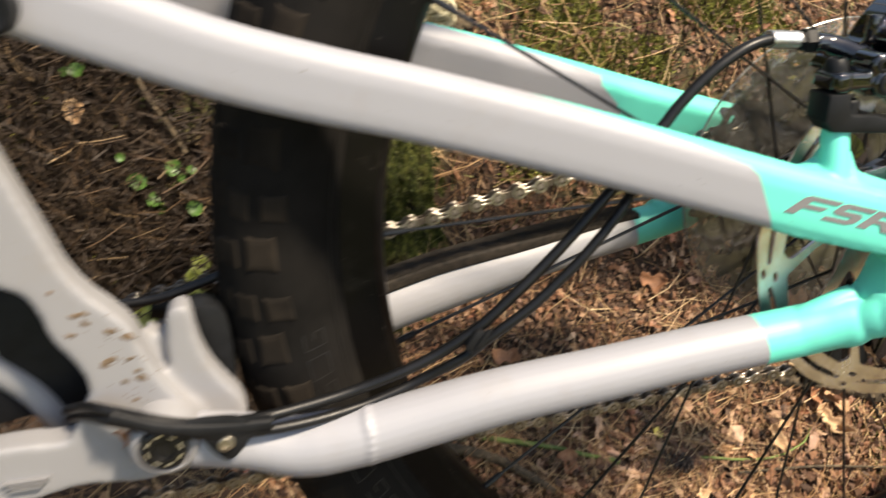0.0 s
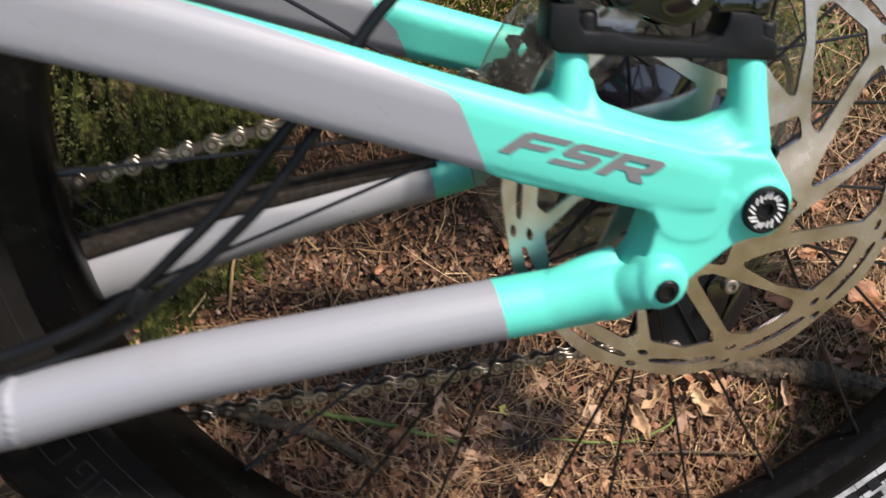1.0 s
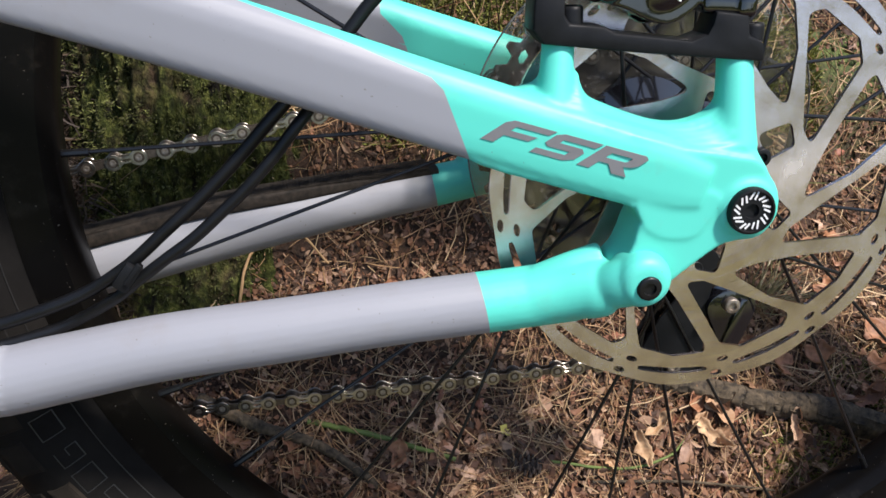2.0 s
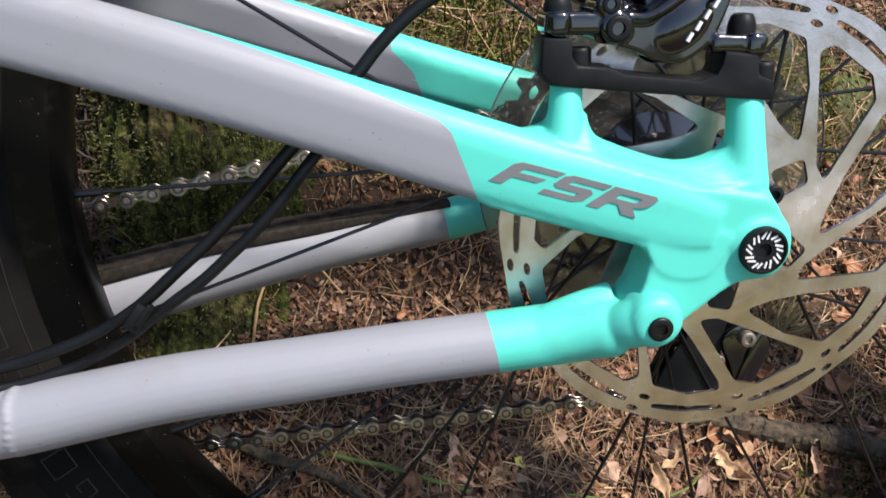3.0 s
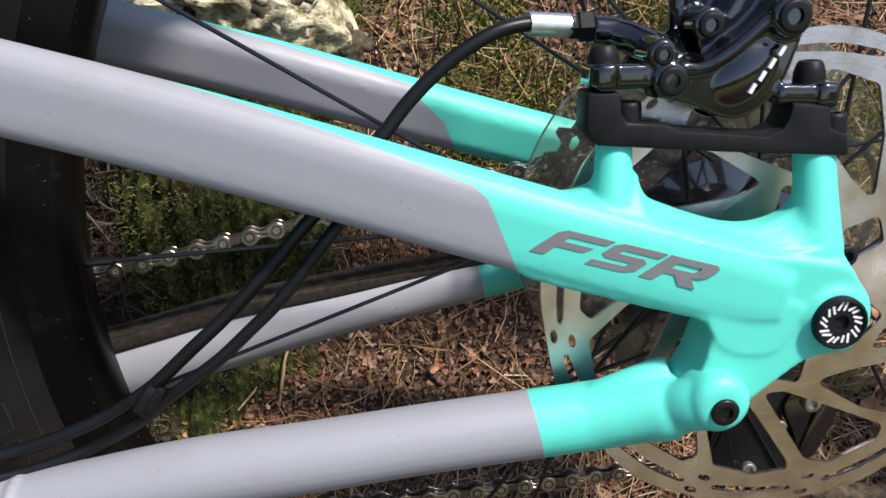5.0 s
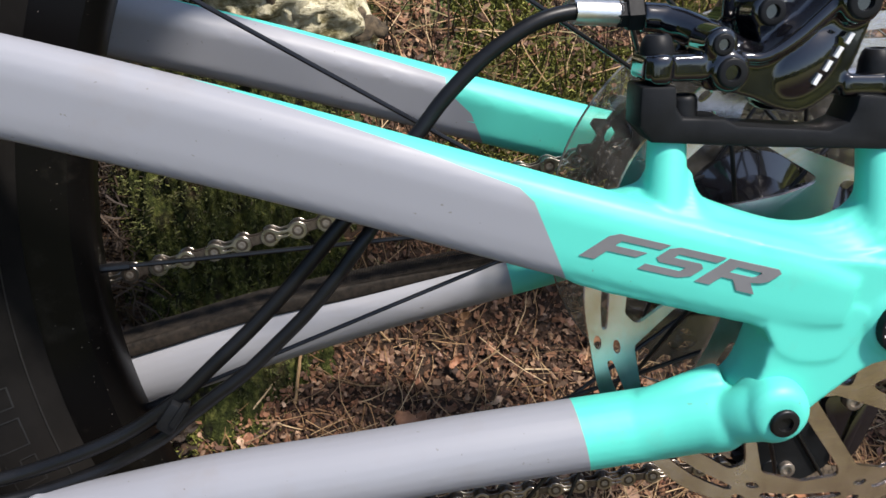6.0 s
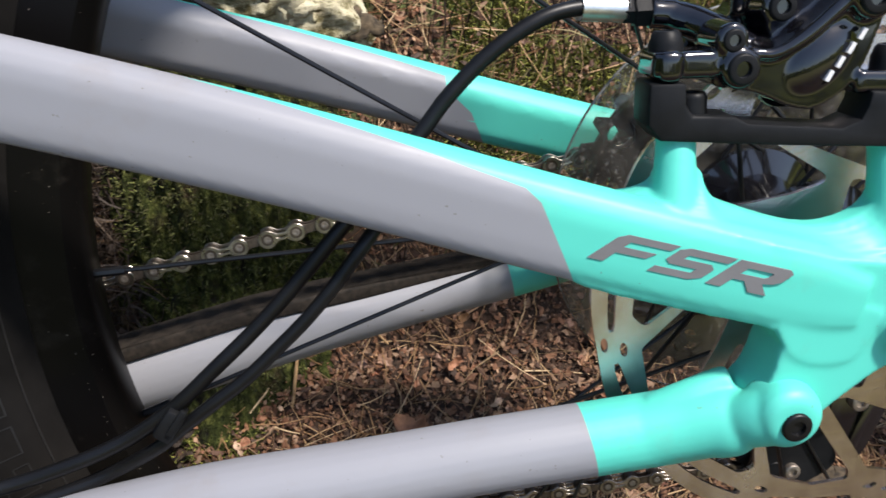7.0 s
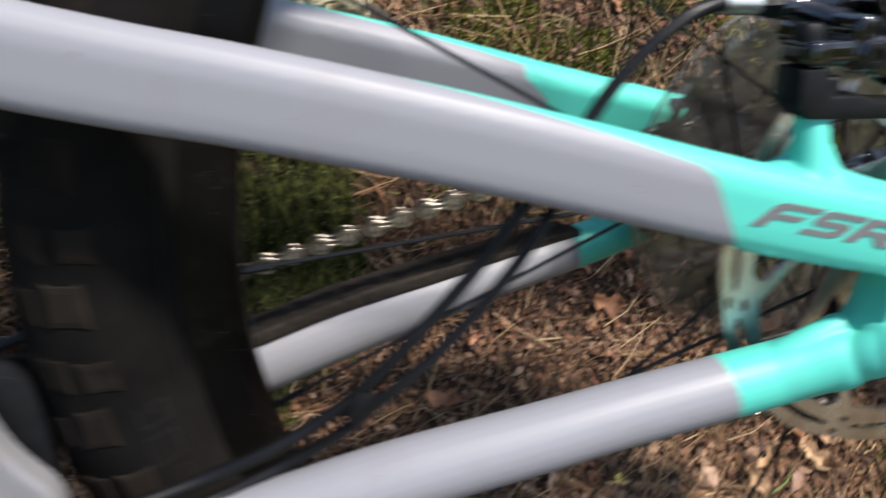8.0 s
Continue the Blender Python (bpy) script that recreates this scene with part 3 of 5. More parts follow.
def chain_stay(far):
    bm = bmesh.new()
    y_of = lambda x: mirrored(interp(x, CHAIN_Y), far)
    line = spline([(x, y_of(x), z + (interp(x, FAR_LIFT) if far else 0.0)) for x, z in CHAIN_STAY], 6)
    deep = [(0, 0.0165), (0.5, 0.0168), (0.6, 0.0166), (0.7, 0.0145), (0.9, 0.0118), (1.0, 0.0112)] if far else [(0, 0.0125), (0.25, 0.0132), (0.33, 0.0149), (0.5, 0.0140), (0.75, 0.0129), (1.0, 0.0127)]
    sweep(bm, line, lambda f: ring(interp(f, deep), 24, min(interp(f, deep), 0.0145) if far else None), (0, 1, 0))
    # the weld
    for k in range(0 if far else 26):
        a = 2 * math.pi * k / 26
        blob(bm, (-0.293 + 0.0005 * math.sin(5 * a), y_of(-0.292) + 0.0136 * math.cos(a), -0.0632 + 0.0136 * math.sin(a)), (0.0026, 0.0018, 0.0018), 2)
    # swollen end and the clevis that holds the dropout
    sgn = -1 if far else 1
    end = [(-0.085, -0.0166, -0.0386), (-0.070, -0.0188, -0.0358), (-0.0620, -0.0205, -0.0342), (-0.0555, -0.0225, -0.0335), (-0.0485, -0.0242, -0.0328)]
    up = 0.009 if far else 0.0
    at = lambda pts: spline([(x, mirrored(y, far), z + up) for x, y, z in pts], 6)
    sweep(bm, at(end), lambda f: ring(interp(f, [(0, 0.0122), (0.4, 0.0128), (0.7, 0.0130), (0.88, 0.0125), (1.0, 0.0108)]), 28), (0, 1, 0))
    # raised tip above the notch
    sweep(bm, at([(-0.078, -0.0175, -0.0315), (-0.066, -0.0190, -0.0262), (-0.0560, -0.0190, -0.0228), (-0.0530, -0.0190, -0.0222)]), lambda f: ring(0.0074 - 0.0014 * f, 20, 0.0058), (0, 1, 0))
    sweep(bm, at([(-0.0545, -0.0262, -0.0325), (-0.0480, -0.0315, -0.0288), (-0.0415, -0.0335, -0.0262)]), lambda f: ring(0.0094 + 0.0016 * f, 24, 0.0085), (0, 1, 0))
    disc_stack(bm, (-0.0412, mirrored(-0.0350, far), -0.0258 + up), [(s * sgn, r) for s, r in ((-0.0066, 0.0064), (-0.0058, 0.0086), (-0.0040, 0.0104), (-0.0010, 0.0113), (0.0090, 0.0114), (0.0100, 0.009))], 36)
    ob = part("chain_stay", bm, PAINT_CHAIN, bike, "grey chain stay with a turquoise rear end")
    return fused(ob, 0.0012 if far else 0.00075, 6 if far else 12)


def bolt_head(parent, name, centre, r, depth=0.003, axis="y", hexagon=True, material=None, label=""):
    """A round bolt head with a socket in it; along its axis the head looks to the minus side."""
    bm = bmesh.new()
    disc_stack(bm, (0, 0, 0), [(depth, r), (-depth * 0.6, r), (-depth * 0.9, r * 0.93), (-depth, r * 0.84), (-depth, r * 0.52), (-depth * 0.25, r * 0.48)], 30)
    ob = part(name, bm, material or BLACK_MATT, parent, label)
    ob.matrix_local = Matrix.Translation(centre) @ (Matrix() if axis == "y" else Matrix.Rotation(radians(-90), 4, "X"))
    return ob


def letters(parent):
    """Three slanted capitals laid on the stay's outer face."""
    F = [[(0, 0), (0.30, 0), (0.30, 0.36), (0.88, 0.36), (0.95, 0.58), (0.30, 0.58), (0.30, 0.78), (1.08, 0.78), (1.12, 1), (0.12, 1), (0.0, 0.85)]]
    S = [[(0.0, 0.0), (0.80, 0), (0.98, 0.14), (0.98, 0.48), (0.84, 0.62), (0.28, 0.62), (0.28, 0.77), (1.05, 0.77), (1.08, 1.0), (0.16, 1.0), (0.02, 0.88), (0.02, 0.50), (0.16, 0.38), (0.70, 0.38), (0.70, 0.22), (0.0, 0.22)]]
    R = [[(0, 0), (0.28, 0), (0.28, 0.34), (0.50, 0.34), (0.80, 0), (1.14, 0), (0.82, 0.36), (0.98, 0.42), (1.06, 0.54), (1.06, 0.88), (0.94, 1.0), (0.0, 1.0)], [(0.28, 0.55), (0.74, 0.55), (0.78, 0.60), (0.78, 0.74), (0.74, 0.78), (0.28, 0.78)]]
    base, along, rise = Vector((-0.1045, 0.0325)), Vector((0.0531, -0.01630)), Vector((0.0108, 0.0066))
    for shape, u0, w, name in ((F, 0.0, 0.285, "letter_f"), (S, 0.335, 0.285, "letter_s"), (R, 0.665, 0.305, "letter_r")):
        loops = []
        for loop in shape:
            q = [base + along * (u0 + w * u) + rise * v for u, v in loop]
            loops.append([(p.x, p.y) for p in q])
        bm = bmesh.new()
        prism(bm, loops, -0.0003, 0.0012)
        for v in bm.verts:
            v.co.y += outer_face(v.co.x) - 0.0001
        part(name, bm, DECAL, parent, "dark grey printed letter", smooth=False)


near_stay = seat_stay(False)
seat_stay(True)
near_chain_stay = chain_stay(False)
far_chain_stay = chain_stay(True)
letters(near_stay)

# rubber guard with a ribbed top on the drive-side chain stay
bm = bmesh.new()
sweep(bm, spline([(x, 2 * MID - interp(x, CHAIN_Y) - 0.001, z + 0.0165) for x, z in CHAIN_STAY[:-1]], 6), lambda f: rounded(0.021 * (1 - 0.35 * ease(f, 0.75, 1.0)), 0.0075 * (1 - 0.45 * ease(f, 0.75, 1.0)), 0.0018, 3))
guard = part("chain_stay_guard", bm, PROTECTOR, far_chain_stay, "black ribbed rubber guard")
bm = bmesh.new()
for k in range(300):
    x = -0.345 + 0.0008 * k
    z = interp(x, CHAIN_STAY) + 0.0204
    y = 2 * MID - interp(x, CHAIN_Y) - 0.001
    box(bm, (x, y, z - 0.0001), (0.0004, 0.019, 0.0006), 0.6)
tagged(part("rib", bm, PROTECTOR, guard, smooth=False), kind="stuff")

# axle end cap
bm = bmesh.new()
disc_stack(bm, (0, -0.0355, 0), [(0.004, 0.0094), (-0.0018, 0.0094), (-0.0026, 0.0090), (-0.0028, 0.0083), (-0.0018, 0.0080), (-0.0016, 0.0030), (-0.0002, 0.0028), (-0.0001, 0.0001)], 40)
axle = part("axle_cap", bm, BLACK_MATT, near_stay, "black axle end cap with white print")
rng = random.Random(5)
for k in range(9):
    a = radians(168 - 40 * k)
    bm = bmesh.new()
    for off, h in ((-0.0010, 0.0034 - 0.0006 * (k % 2)), (0.0008, 0.0026 + 0.0004 * (k % 3))):
        box(bm, (off, 0, rng.uniform(-0.0003, 0.0003)), (0.00075, 0.0003, h), 0.45 + rng.uniform(-0.15, 0.15))
    ob = part("print_bar", bm, WHITE, axle, "white printed bar", smooth=False)
    ob.matrix_local = Matrix.Translation((0.0061 * math.cos(a), -0.0373, 0.0061 * math.sin(a))) @ Matrix.Rotation(math.pi / 2 - a, 4, "Y")

bolt_head(near_chain_stay, "pivot_bolt", (-0.0408, -0.0414, -0.0270), 0.0049, 0.0016, material=BLACK_HOSE, label="black pivot bolt with a hex socket")

# ---- front of the rear end: rocker, seat tube yoke and main pivot ----
bm = bmesh.new()
prism(bm, [smooth_loop([(-0.60, 0.02), (-0.56, 0.10), (-0.50, 0.16), (-0.455, 0.19), (-0.438, 0.13), (-0.4225, 0.0779), (-0.4179, 0.0623), (-0.4137, 0.0486), (-0.4100, 0.0357), (-0.4063, 0.0275), (-0.4012, 0.0197), (-0.3948, 0.0126), (-0.3880, 0.0030), (-0.3850, -0.0085),
                        (-0.3800, -0.0230), (-0.3735, -0.0345), (-0.3660, -0.046), (-0.366, -0.068), (-0.395, -0.074), (-0.43, -0.072), (-0.50, -0.085), (-0.58, -0.07)], 4),
           smooth_loop([(-0.55, 0.02), (-0.50, 0.030), (-0.4456, 0.0334), (-0.4341, 0.0287), (-0.4266, 0.0242), (-0.4223, 0.0144), (-0.4202, 0.0034), (-0.4138, -0.0087), (-0.4106, -0.0177), (-0.4111, -0.0261), (-0.4169, -0.0352), (-0.4209, -0.0433), (-0.4269, -0.0471), (-0.4517, -0.0458), (-0.51, -0.05), (-0.56, -0.03)], 4)], 0.004, 0.020, 0.006, 3)
# raised horn in front of the tyre, and the shallow groove beside it
prism(bm, [smooth_loop([(-0.3745, 0.0020), (-0.3711, 0.0063), (-0.3674, 0.0068), (-0.3640, 0.0042), (-0.3629, -0.0106), (-0.3598, -0.0228), (-0.3550, -0.0327), (-0.3474, -0.0464), (-0.3500, -0.0600), (-0.3740, -0.0600), (-0.3762, -0.0425), (-0.3772, -0.0272), (-0.3766, -0.0140)], 4)], 0.012, 0.026, 0.004, 3)
prism(bm, [smooth_loop([(-0.386, -0.008), (-0.380, -0.008), (-0.372, -0.010), (-0.366, -0.030), (-0.364, -0.058), (-0.388, -0.058)], 4)], 0.018, 0.030, 0.002)
frame_ob = part("main_frame", bm, FRAME_GREY, bike, "pale grey main frame flecked with mud")
fused(frame_ob, 0.0016, 6)
# black plate set back behind the frame's opening
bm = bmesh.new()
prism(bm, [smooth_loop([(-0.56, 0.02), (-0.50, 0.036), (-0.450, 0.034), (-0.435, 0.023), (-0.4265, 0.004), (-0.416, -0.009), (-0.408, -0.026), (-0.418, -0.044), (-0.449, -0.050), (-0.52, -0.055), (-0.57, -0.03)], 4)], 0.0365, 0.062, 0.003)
part("bay_plate", bm, BLACK_MATT, frame_ob, "black plate behind the opening in the frame")
bm = bmesh.new()
tube(bm, [(-0.520, 0.040, 0.030), (-0.4649, 0.040, -0.0071), (-0.4585, 0.040, -0.0199), (-0.4431, 0.040, -0.0380), (-0.4316, 0.040, -0.0610)], 0.0075, 20)
part("shock_rod", bm, FRAME_GREY, frame_ob, "rounded grey ridge in the recess")
bm = bmesh.new()
tube(bm, [(-0.4300, 0.052, -0.0100), (-0.4053, 0.050, -0.0057), (-0.3818, 0.050, -0.0043), (-0.3571, 0.050, 0.0018), (-0.335, 0.050, 0.010)], 0.0023, 10)
part("gear_cable", bm, BLACK_HOSE, frame_ob, "black cable behind the frame")
bm = bmesh.new()
prism(bm, [smooth_loop([(-0.368, -0.004), (-0.352, -0.006), (-0.350, -0.030), (-0.353, -0.058), (-0.366, -0.052), (-0.371, -0.025)], 4)], 0.030, 0.046, 0.003)
part("pivot_shield", bm, BLACK_MATT, frame_ob, "black shield behind the raised edge")
for k in range(3):
    bm = bmesh.new()
    box(bm, (-0.4440 - 0.0004 * k, 0.0030, -0.0622 - 0.0019 * k), (0.019 - 0.003 * k, 0.0030, 0.0009), radians(1))
    part("print_bar", bm, DECAL, frame_ob, "grey printed bar", smooth=False)
rng = random.Random(11)
bm = bmesh.new()
for x, z, r in ((-0.4078, 0.0131, 3.4), (-0.4050, 0.0085, 2.2), (-0.4119, 0.0044, 2.6), (-0.3973, 0.0038, 3.2), (-0.3897, 0.0005, 3.0), (-0.3986, -0.0088, 3.4), (-0.4010, -0.0120, 2.2), (-0.3908, -0.0102, 2.2), (-0.3880, -0.0206, 2.8), (-0.3951, -0.0208, 2.0), (-0.3884, -0.0163, 2.2), (-0.4157, 0.0247, 1.8), (-0.3924, -0.0310, 1.8)):
    for k in range(7):
        blob(bm, (x + rng.gauss(0, 0.00034) * r, 0.0040, z + rng.gauss(0, 0.0002) * r), (0.00048 * r * rng.uniform(0.4, 1.3), 0.00022, 0.00032 * r * rng.uniform(0.4, 1.2)), 2, rng.uniform(-0.2, 1.0))
for k in range(30):
    u, v = rng.random(), rng.random()
    blob(bm, (-0.410 + 0.028 * u + 0.016 * (v - 0.5), 0.0040, 0.012 - 0.040 * u + 0.020 * (v - 0.5)), (0.0005 * rng.uniform(0.4, 1.2), 0.0001, 0.0004), 1)
tagged(part("mud_fleck", bm, MUD, frame_ob, "dried brown mud spots"), kind="stuff")

# main pivot: boss, black bolt, cable guide
bm = bmesh.new()
disc_stack(bm, (-0.3820, -0.0075, -0.0484), [(0.014, 0.0160), (-0.001, 0.0150), (-0.0035, 0.0130), (-0.0040, 0.0118), (-0.0015, 0.0112)], 40)
part("pivot_boss", bm, FRAME_GREY, near_chain_stay, "pale grey pivot boss")
bolt = bolt_head(near_chain_stay, "main_pivot_bolt", (-0.3820, -0.0105, -0.0484), 0.0100, 0.0022, label="black main pivot bolt with silver print", material=BLACK_HOSE)
for k in range(8):
    a = radians(45 * k + 10)
    bm = bmesh.new()
    box(bm, (0, 0, 0), (0.0032, 0.0003, 0.0010))
    ob = part("print_bar", bm, SILVER, bolt, "silver printed bar", smooth=False)
    ob.matrix_local = Matrix.Translation((0.0073 * math.cos(a), -0.0021, 0.0073 * math.sin(a))) @ Matrix.Rotation(math.pi / 2 - a, 4, "Y")
bm = bmesh.new()
prism(bm, [smooth_loop([(-0.372, -0.036), (-0.350, -0.037), (-0.344, -0.044), (-0.349, -0.053), (-0.3555, -0.0575), (-0.361, -0.053), (-0.366, -0.044)], 4)], -0.0145, -0.0105, 0.001)
sweep(bm, spline([(-0.400, -0.010, -0.028), (-0.38, -0.012, -0.0365), (-0.36, -0.012, -0.0410), (-0.335, -0.011, -0.0440)], 6), lambda f: rounded(0.007, 0.0065, 0.002, 3))
guide = part("cable_guide", bm, BLACK_MATT, near_chain_stay, "black plastic cable guide")
bolt_head(guide, "guide_bolt", (-0.3556, -0.0150, -0.0483), 0.0036, 0.0012, material=BRONZE, label="brassy bolt head")
# rocker end of the seat stay
bm = bmesh.new()
disc_stack(bm, (-0.409, -0.012, 0.139), [(0.012, 0.010), (-0.004, 0.010), (-0.005, 0.0085), (-0.003, 0.006)], 30)
part("rocker_bolt", bm, BLACK_MATT, near_stay, "black rocker bolt")

# ---- rear wheel ----
wheel = new("rear_wheel")
wheel.parent = bike
wheel.location, wheel.rotation_euler = (0, MID + 0.007, 0), (radians(2.4), 0, radians(2.4))
tagged(wheel, "spoked rear wheel with a knobbly black tyre")
R_RIM, R_BED = 0.2955, 0.2728
bm = bmesh.new()
lathe(bm, [(R_BED, -0.006), (R_BED + 0.0015, -0.0095), (R_BED + 0.006, -0.0138), (R_RIM - 0.004, -0.0145), (R_RIM, -0.0142), (R_RIM + 0.0006, -0.0130), (R_RIM - 0.004, -0.0120), (R_RIM - 0.008, 0.0),
           (R_RIM - 0.004, 0.0120), (R_RIM, 0.0142), (R_RIM - 0.004, 0.0145), (R_BED + 0.006, 0.0138), (R_BED + 0.0015, 0.0095), (R_BED, 0.006), (R_BED, -0.006)], n=160)
part("rim", bm, RIM, wheel, "scuffed black rim")
bm = bmesh.new()
prof = [(R_RIM - 0.003, -0.0125), (R_RIM + 0.002, -0.0150), (R_RIM + 0.006, -0.0215)]
for k in range(17):
    a = radians(-105 + 210 * k / 16)
    prof.append((0.3245 + 0.0285 * math.cos(a), 0.0295 * math.sin(a)))
prof += [(R_RIM + 0.006, 0.0215), (R_RIM + 0.002, 0.0150), (R_RIM - 0.003, 0.0125)]
lathe(bm, prof, n=160)
tyre = part("tyre", bm, RUBBER, wheel, "black mountain bike tyre with dusty tread")
bm = bmesh.new()
rng = random.Random(3)
for k in range(84):
    a0 = 2 * math.pi * k / 84
    if k % 2:
        spots = ((-72, 0.0, 0.013, 0.0100), (-38, 0.2, 0.010, 0.0085), (-14, 0.3, 0.0095, 0.0085), (14, 0.3, 0.0095, 0.0085), (38, 0.2, 0.010, 0.0085), (72, 0.0, 0.013, 0.0100))
    else:
        spots = ((-84, 0.3, 0.010, 0.0090), (-52, 0.3, 0.010, 0.008), (-27, 0.0, 0.009, 0.008), (0, 0.2, 0.011, 0.0085), (27, 0.0, 0.009, 0.008), (52, 0.3, 0.010, 0.008), (84, 0.3, 0.010, 0.0090))
    for ang, shift, lng, wid in spots:
        phi, aa = radians(ang), a0 + shift * 0.03
        r, y = 0.3245 + 0.0300 * math.cos(phi), 0.0310 * math.sin(phi)
        out = Vector((math.cos(aa) * math.cos(phi), math.sin(phi), math.sin(aa) * math.cos(phi)))
        fwd = Vector((-math.sin(aa), 0, math.cos(aa)))
        side = out.cross(fwd)
        c = Vector((r * math.cos(aa), y, r * math.sin(aa)))
        m = Matrix((fwd, side, out)).transposed().to_4x4()
        m.translation = c
        vs = []
        wob = [(rng.uniform(0.85, 1.12), rng.uniform(0.85, 1.12)) for _ in range(4)]
        for zz, s in ((-0.003, 1.5), (-0.0013, 1.2), (-0.0010, 0.85)):
            vs.append([bm.verts.new(m @ Vector((u * p * lng * s * 0.5, v * q * wid * s * 0.5, zz))) for (u, v), (p, q) in zip(((-1, -1), (1, -1), (1, 1), (-1, 1)), wob)])
        bm.faces.new(vs[2])
        for low_, high_ in zip(vs, vs[1:]):
            for j in range(4):
                bm.faces.new((low_[j], low_[(j + 1) % 4], high_[(j + 1) % 4], high_[j]))
tagged(part("tread", bm, TREAD, tyre, "dusty square tread knobs", smooth=False), kind="stuff")
# raised outlines and a pale label on the side wall
WALL = [(0.2930, 0.0135), (R_RIM + 0.002, 0.0150), (R_RIM + 0.006, 0.0215), (0.3171, 0.0285), (0.3245, 0.0296), (0.335, 0.0276), (0.345, 0.0205)]


def wall_strip(bm, a0, a1, r0, r1, lift, n=8, m=5):
    """A thin patch that lies on the side wall of the tyre."""
    grid = []
    for j in range(m + 1):
        r = r0 + (r1 - r0) * j / m
        yy = -interp(r, WALL) - lift
        grid.append([bm.verts.new((r * math.cos(radians(a0 + (a1 - a0) * i / n)), yy, r * math.sin(radians(a0 + (a1 - a0) * i / n)))) for i in range(n + 1)])
    for j in range(m):
        for i in range(n):
            bm.faces.new((grid[j][i], grid[j][i + 1], grid[j + 1][i + 1], grid[j + 1][i]))


for k in range(10):
    a0 = 213 - 3.1 * k
    a1 = a0 - (2.2 if k % 3 else 1.6)
    bm = bmesh.new()
    for r in (0.3085, 0.3185):
        wall_strip(bm, a0, a1, r, r + 0.0006, 0.0003, 6, 1)
    wall_strip(bm, a0 - 0.05, a0 + 0.05, 0.3085, 0.3191, 0.0003, 1, 4)
    wall_strip(bm, a1 - 0.05, a1 + 0.05, 0.3085, 0.3135 if k % 2 else 0.3191, 0.0005, 1, 4)
    if k % 2:
        wall_strip(bm, a0 - 0.8, a1, 0.3135, 0.3140, 0.0005, 4, 1)
    part("side_wall_mark", bm, OUTLINE, tyre, "raised rubber outline", smooth=False)
bm = bmesh.new()
wall_strip(bm, 130.0, 250.0, 0.3012, 0.3016, 0.0005, 160, 1)
part("moulding_seam", bm, OUTLINE, tyre, "fine moulded seam near the rim", smooth=False)
for k in range(10):
    a0 = 318 - 3.2 * k
    bm = bmesh.new()
    wall_strip(bm, a0, a0 - 3.1, 0.2975, 0.3260, 0.0008)
    part("side_wall_mark", bm, PALE_PRINT, tyre, "pale printed patch", smooth=False)
    bm = bmesh.new()
    wall_strip(bm, a0 - 0.4, a0 - 1.9, 0.2990, 0.3030, 0.0012, 3, 2)
    wall_strip(bm, a0 - 1.0, a0 - 2.7, 0.3050, 0.3090, 0.0012, 3, 2)
    part("side_wall_mark", bm, BLACK_MATT, tyre, "dark printed bar", smooth=False)

# hub
bm = bmesh.new()
disc_stack(bm, (0, 0, 0), [(-0.052, 0.013), (-0.050, 0.021), (-0.036, 0.023), (-0.032, 0.031), (-0.0285, 0.031), (-0.024, 0.021), (0.0, 0.017), (0.014, 0.021), (0.018, 0.031), (0.0215, 0.031), (0.026, 0.022), (0.060, 0.018)], 40)
part("hub", bm, BLACK_GLOSS, wheel, "glossy black hub shell")


def spoke_pair():
    for k in range(28):
        rim_a = radians(-53.5 - 360 / 28 * k + {10: -1.2, 12: 0.4}.get(k, 0.0))
        near = k % 2 == 0
        lead = 1 if k % 4 in (0, 3) else -1
        y_hub = -0.0305 if near else 0.0195
        hub_a = rim_a + lead * radians(62)
        p0 = Vector((0.0285 * math.cos(hub_a), y_hub + (0.001 if lead > 0 else -0.001), 0.0285 * math.sin(hub_a)))
        p1 = Vector((R_BED * math.cos(rim_a), -0.003 if near else 0.003, R_BED * math.sin(rim_a)))
        bm = bmesh.new()
        tube(bm, [p0, p0.lerp(p1, 0.5), p1], 0.00095, 8, 1)
        ob = part("spoke", bm, SPOKE, wheel)
        bm = bmesh.new()
        tube(bm, [p1.lerp(p0, 0.045), p1.lerp(p0, 0.02), p1 + (p1 - p0).normalized() * 0.002], 0.0018, 8, 1)
        part("nipple", bm, SPOKE, wheel, "")


spoke_pair()

# clear disc between spokes and sprockets
bm = bmesh.new()
lathe(bm, [(0.026, 0.0255), (0.034, 0.0230), (0.080, 0.0240), (0.0930, 0.0245), (0.0936, 0.0250), (0.0930, 0.0256), (0.080, 0.0252), (0.034, 0.0242), (0.026, 0.0267), (0.026, 0.0255)], (0.005, 0, 0), n=96)
guard_disc = part("spoke_guard_disc", bm, CLEAR, wheel, "scuffed clear plastic spoke guard")
# paler ring along the disc's outer edge
bm = bmesh.new()
lathe(bm, [(0.0934, 0.0242), (0.0939, 0.0246), (0.0940, 0.0254), (0.0934, 0.0258), (0.0934, 0.0242)], (0.005, 0, 0), n=120)
part("disc_edge", bm, CLEAR_EDGE, guard_disc, "pale edge of the plastic disc")

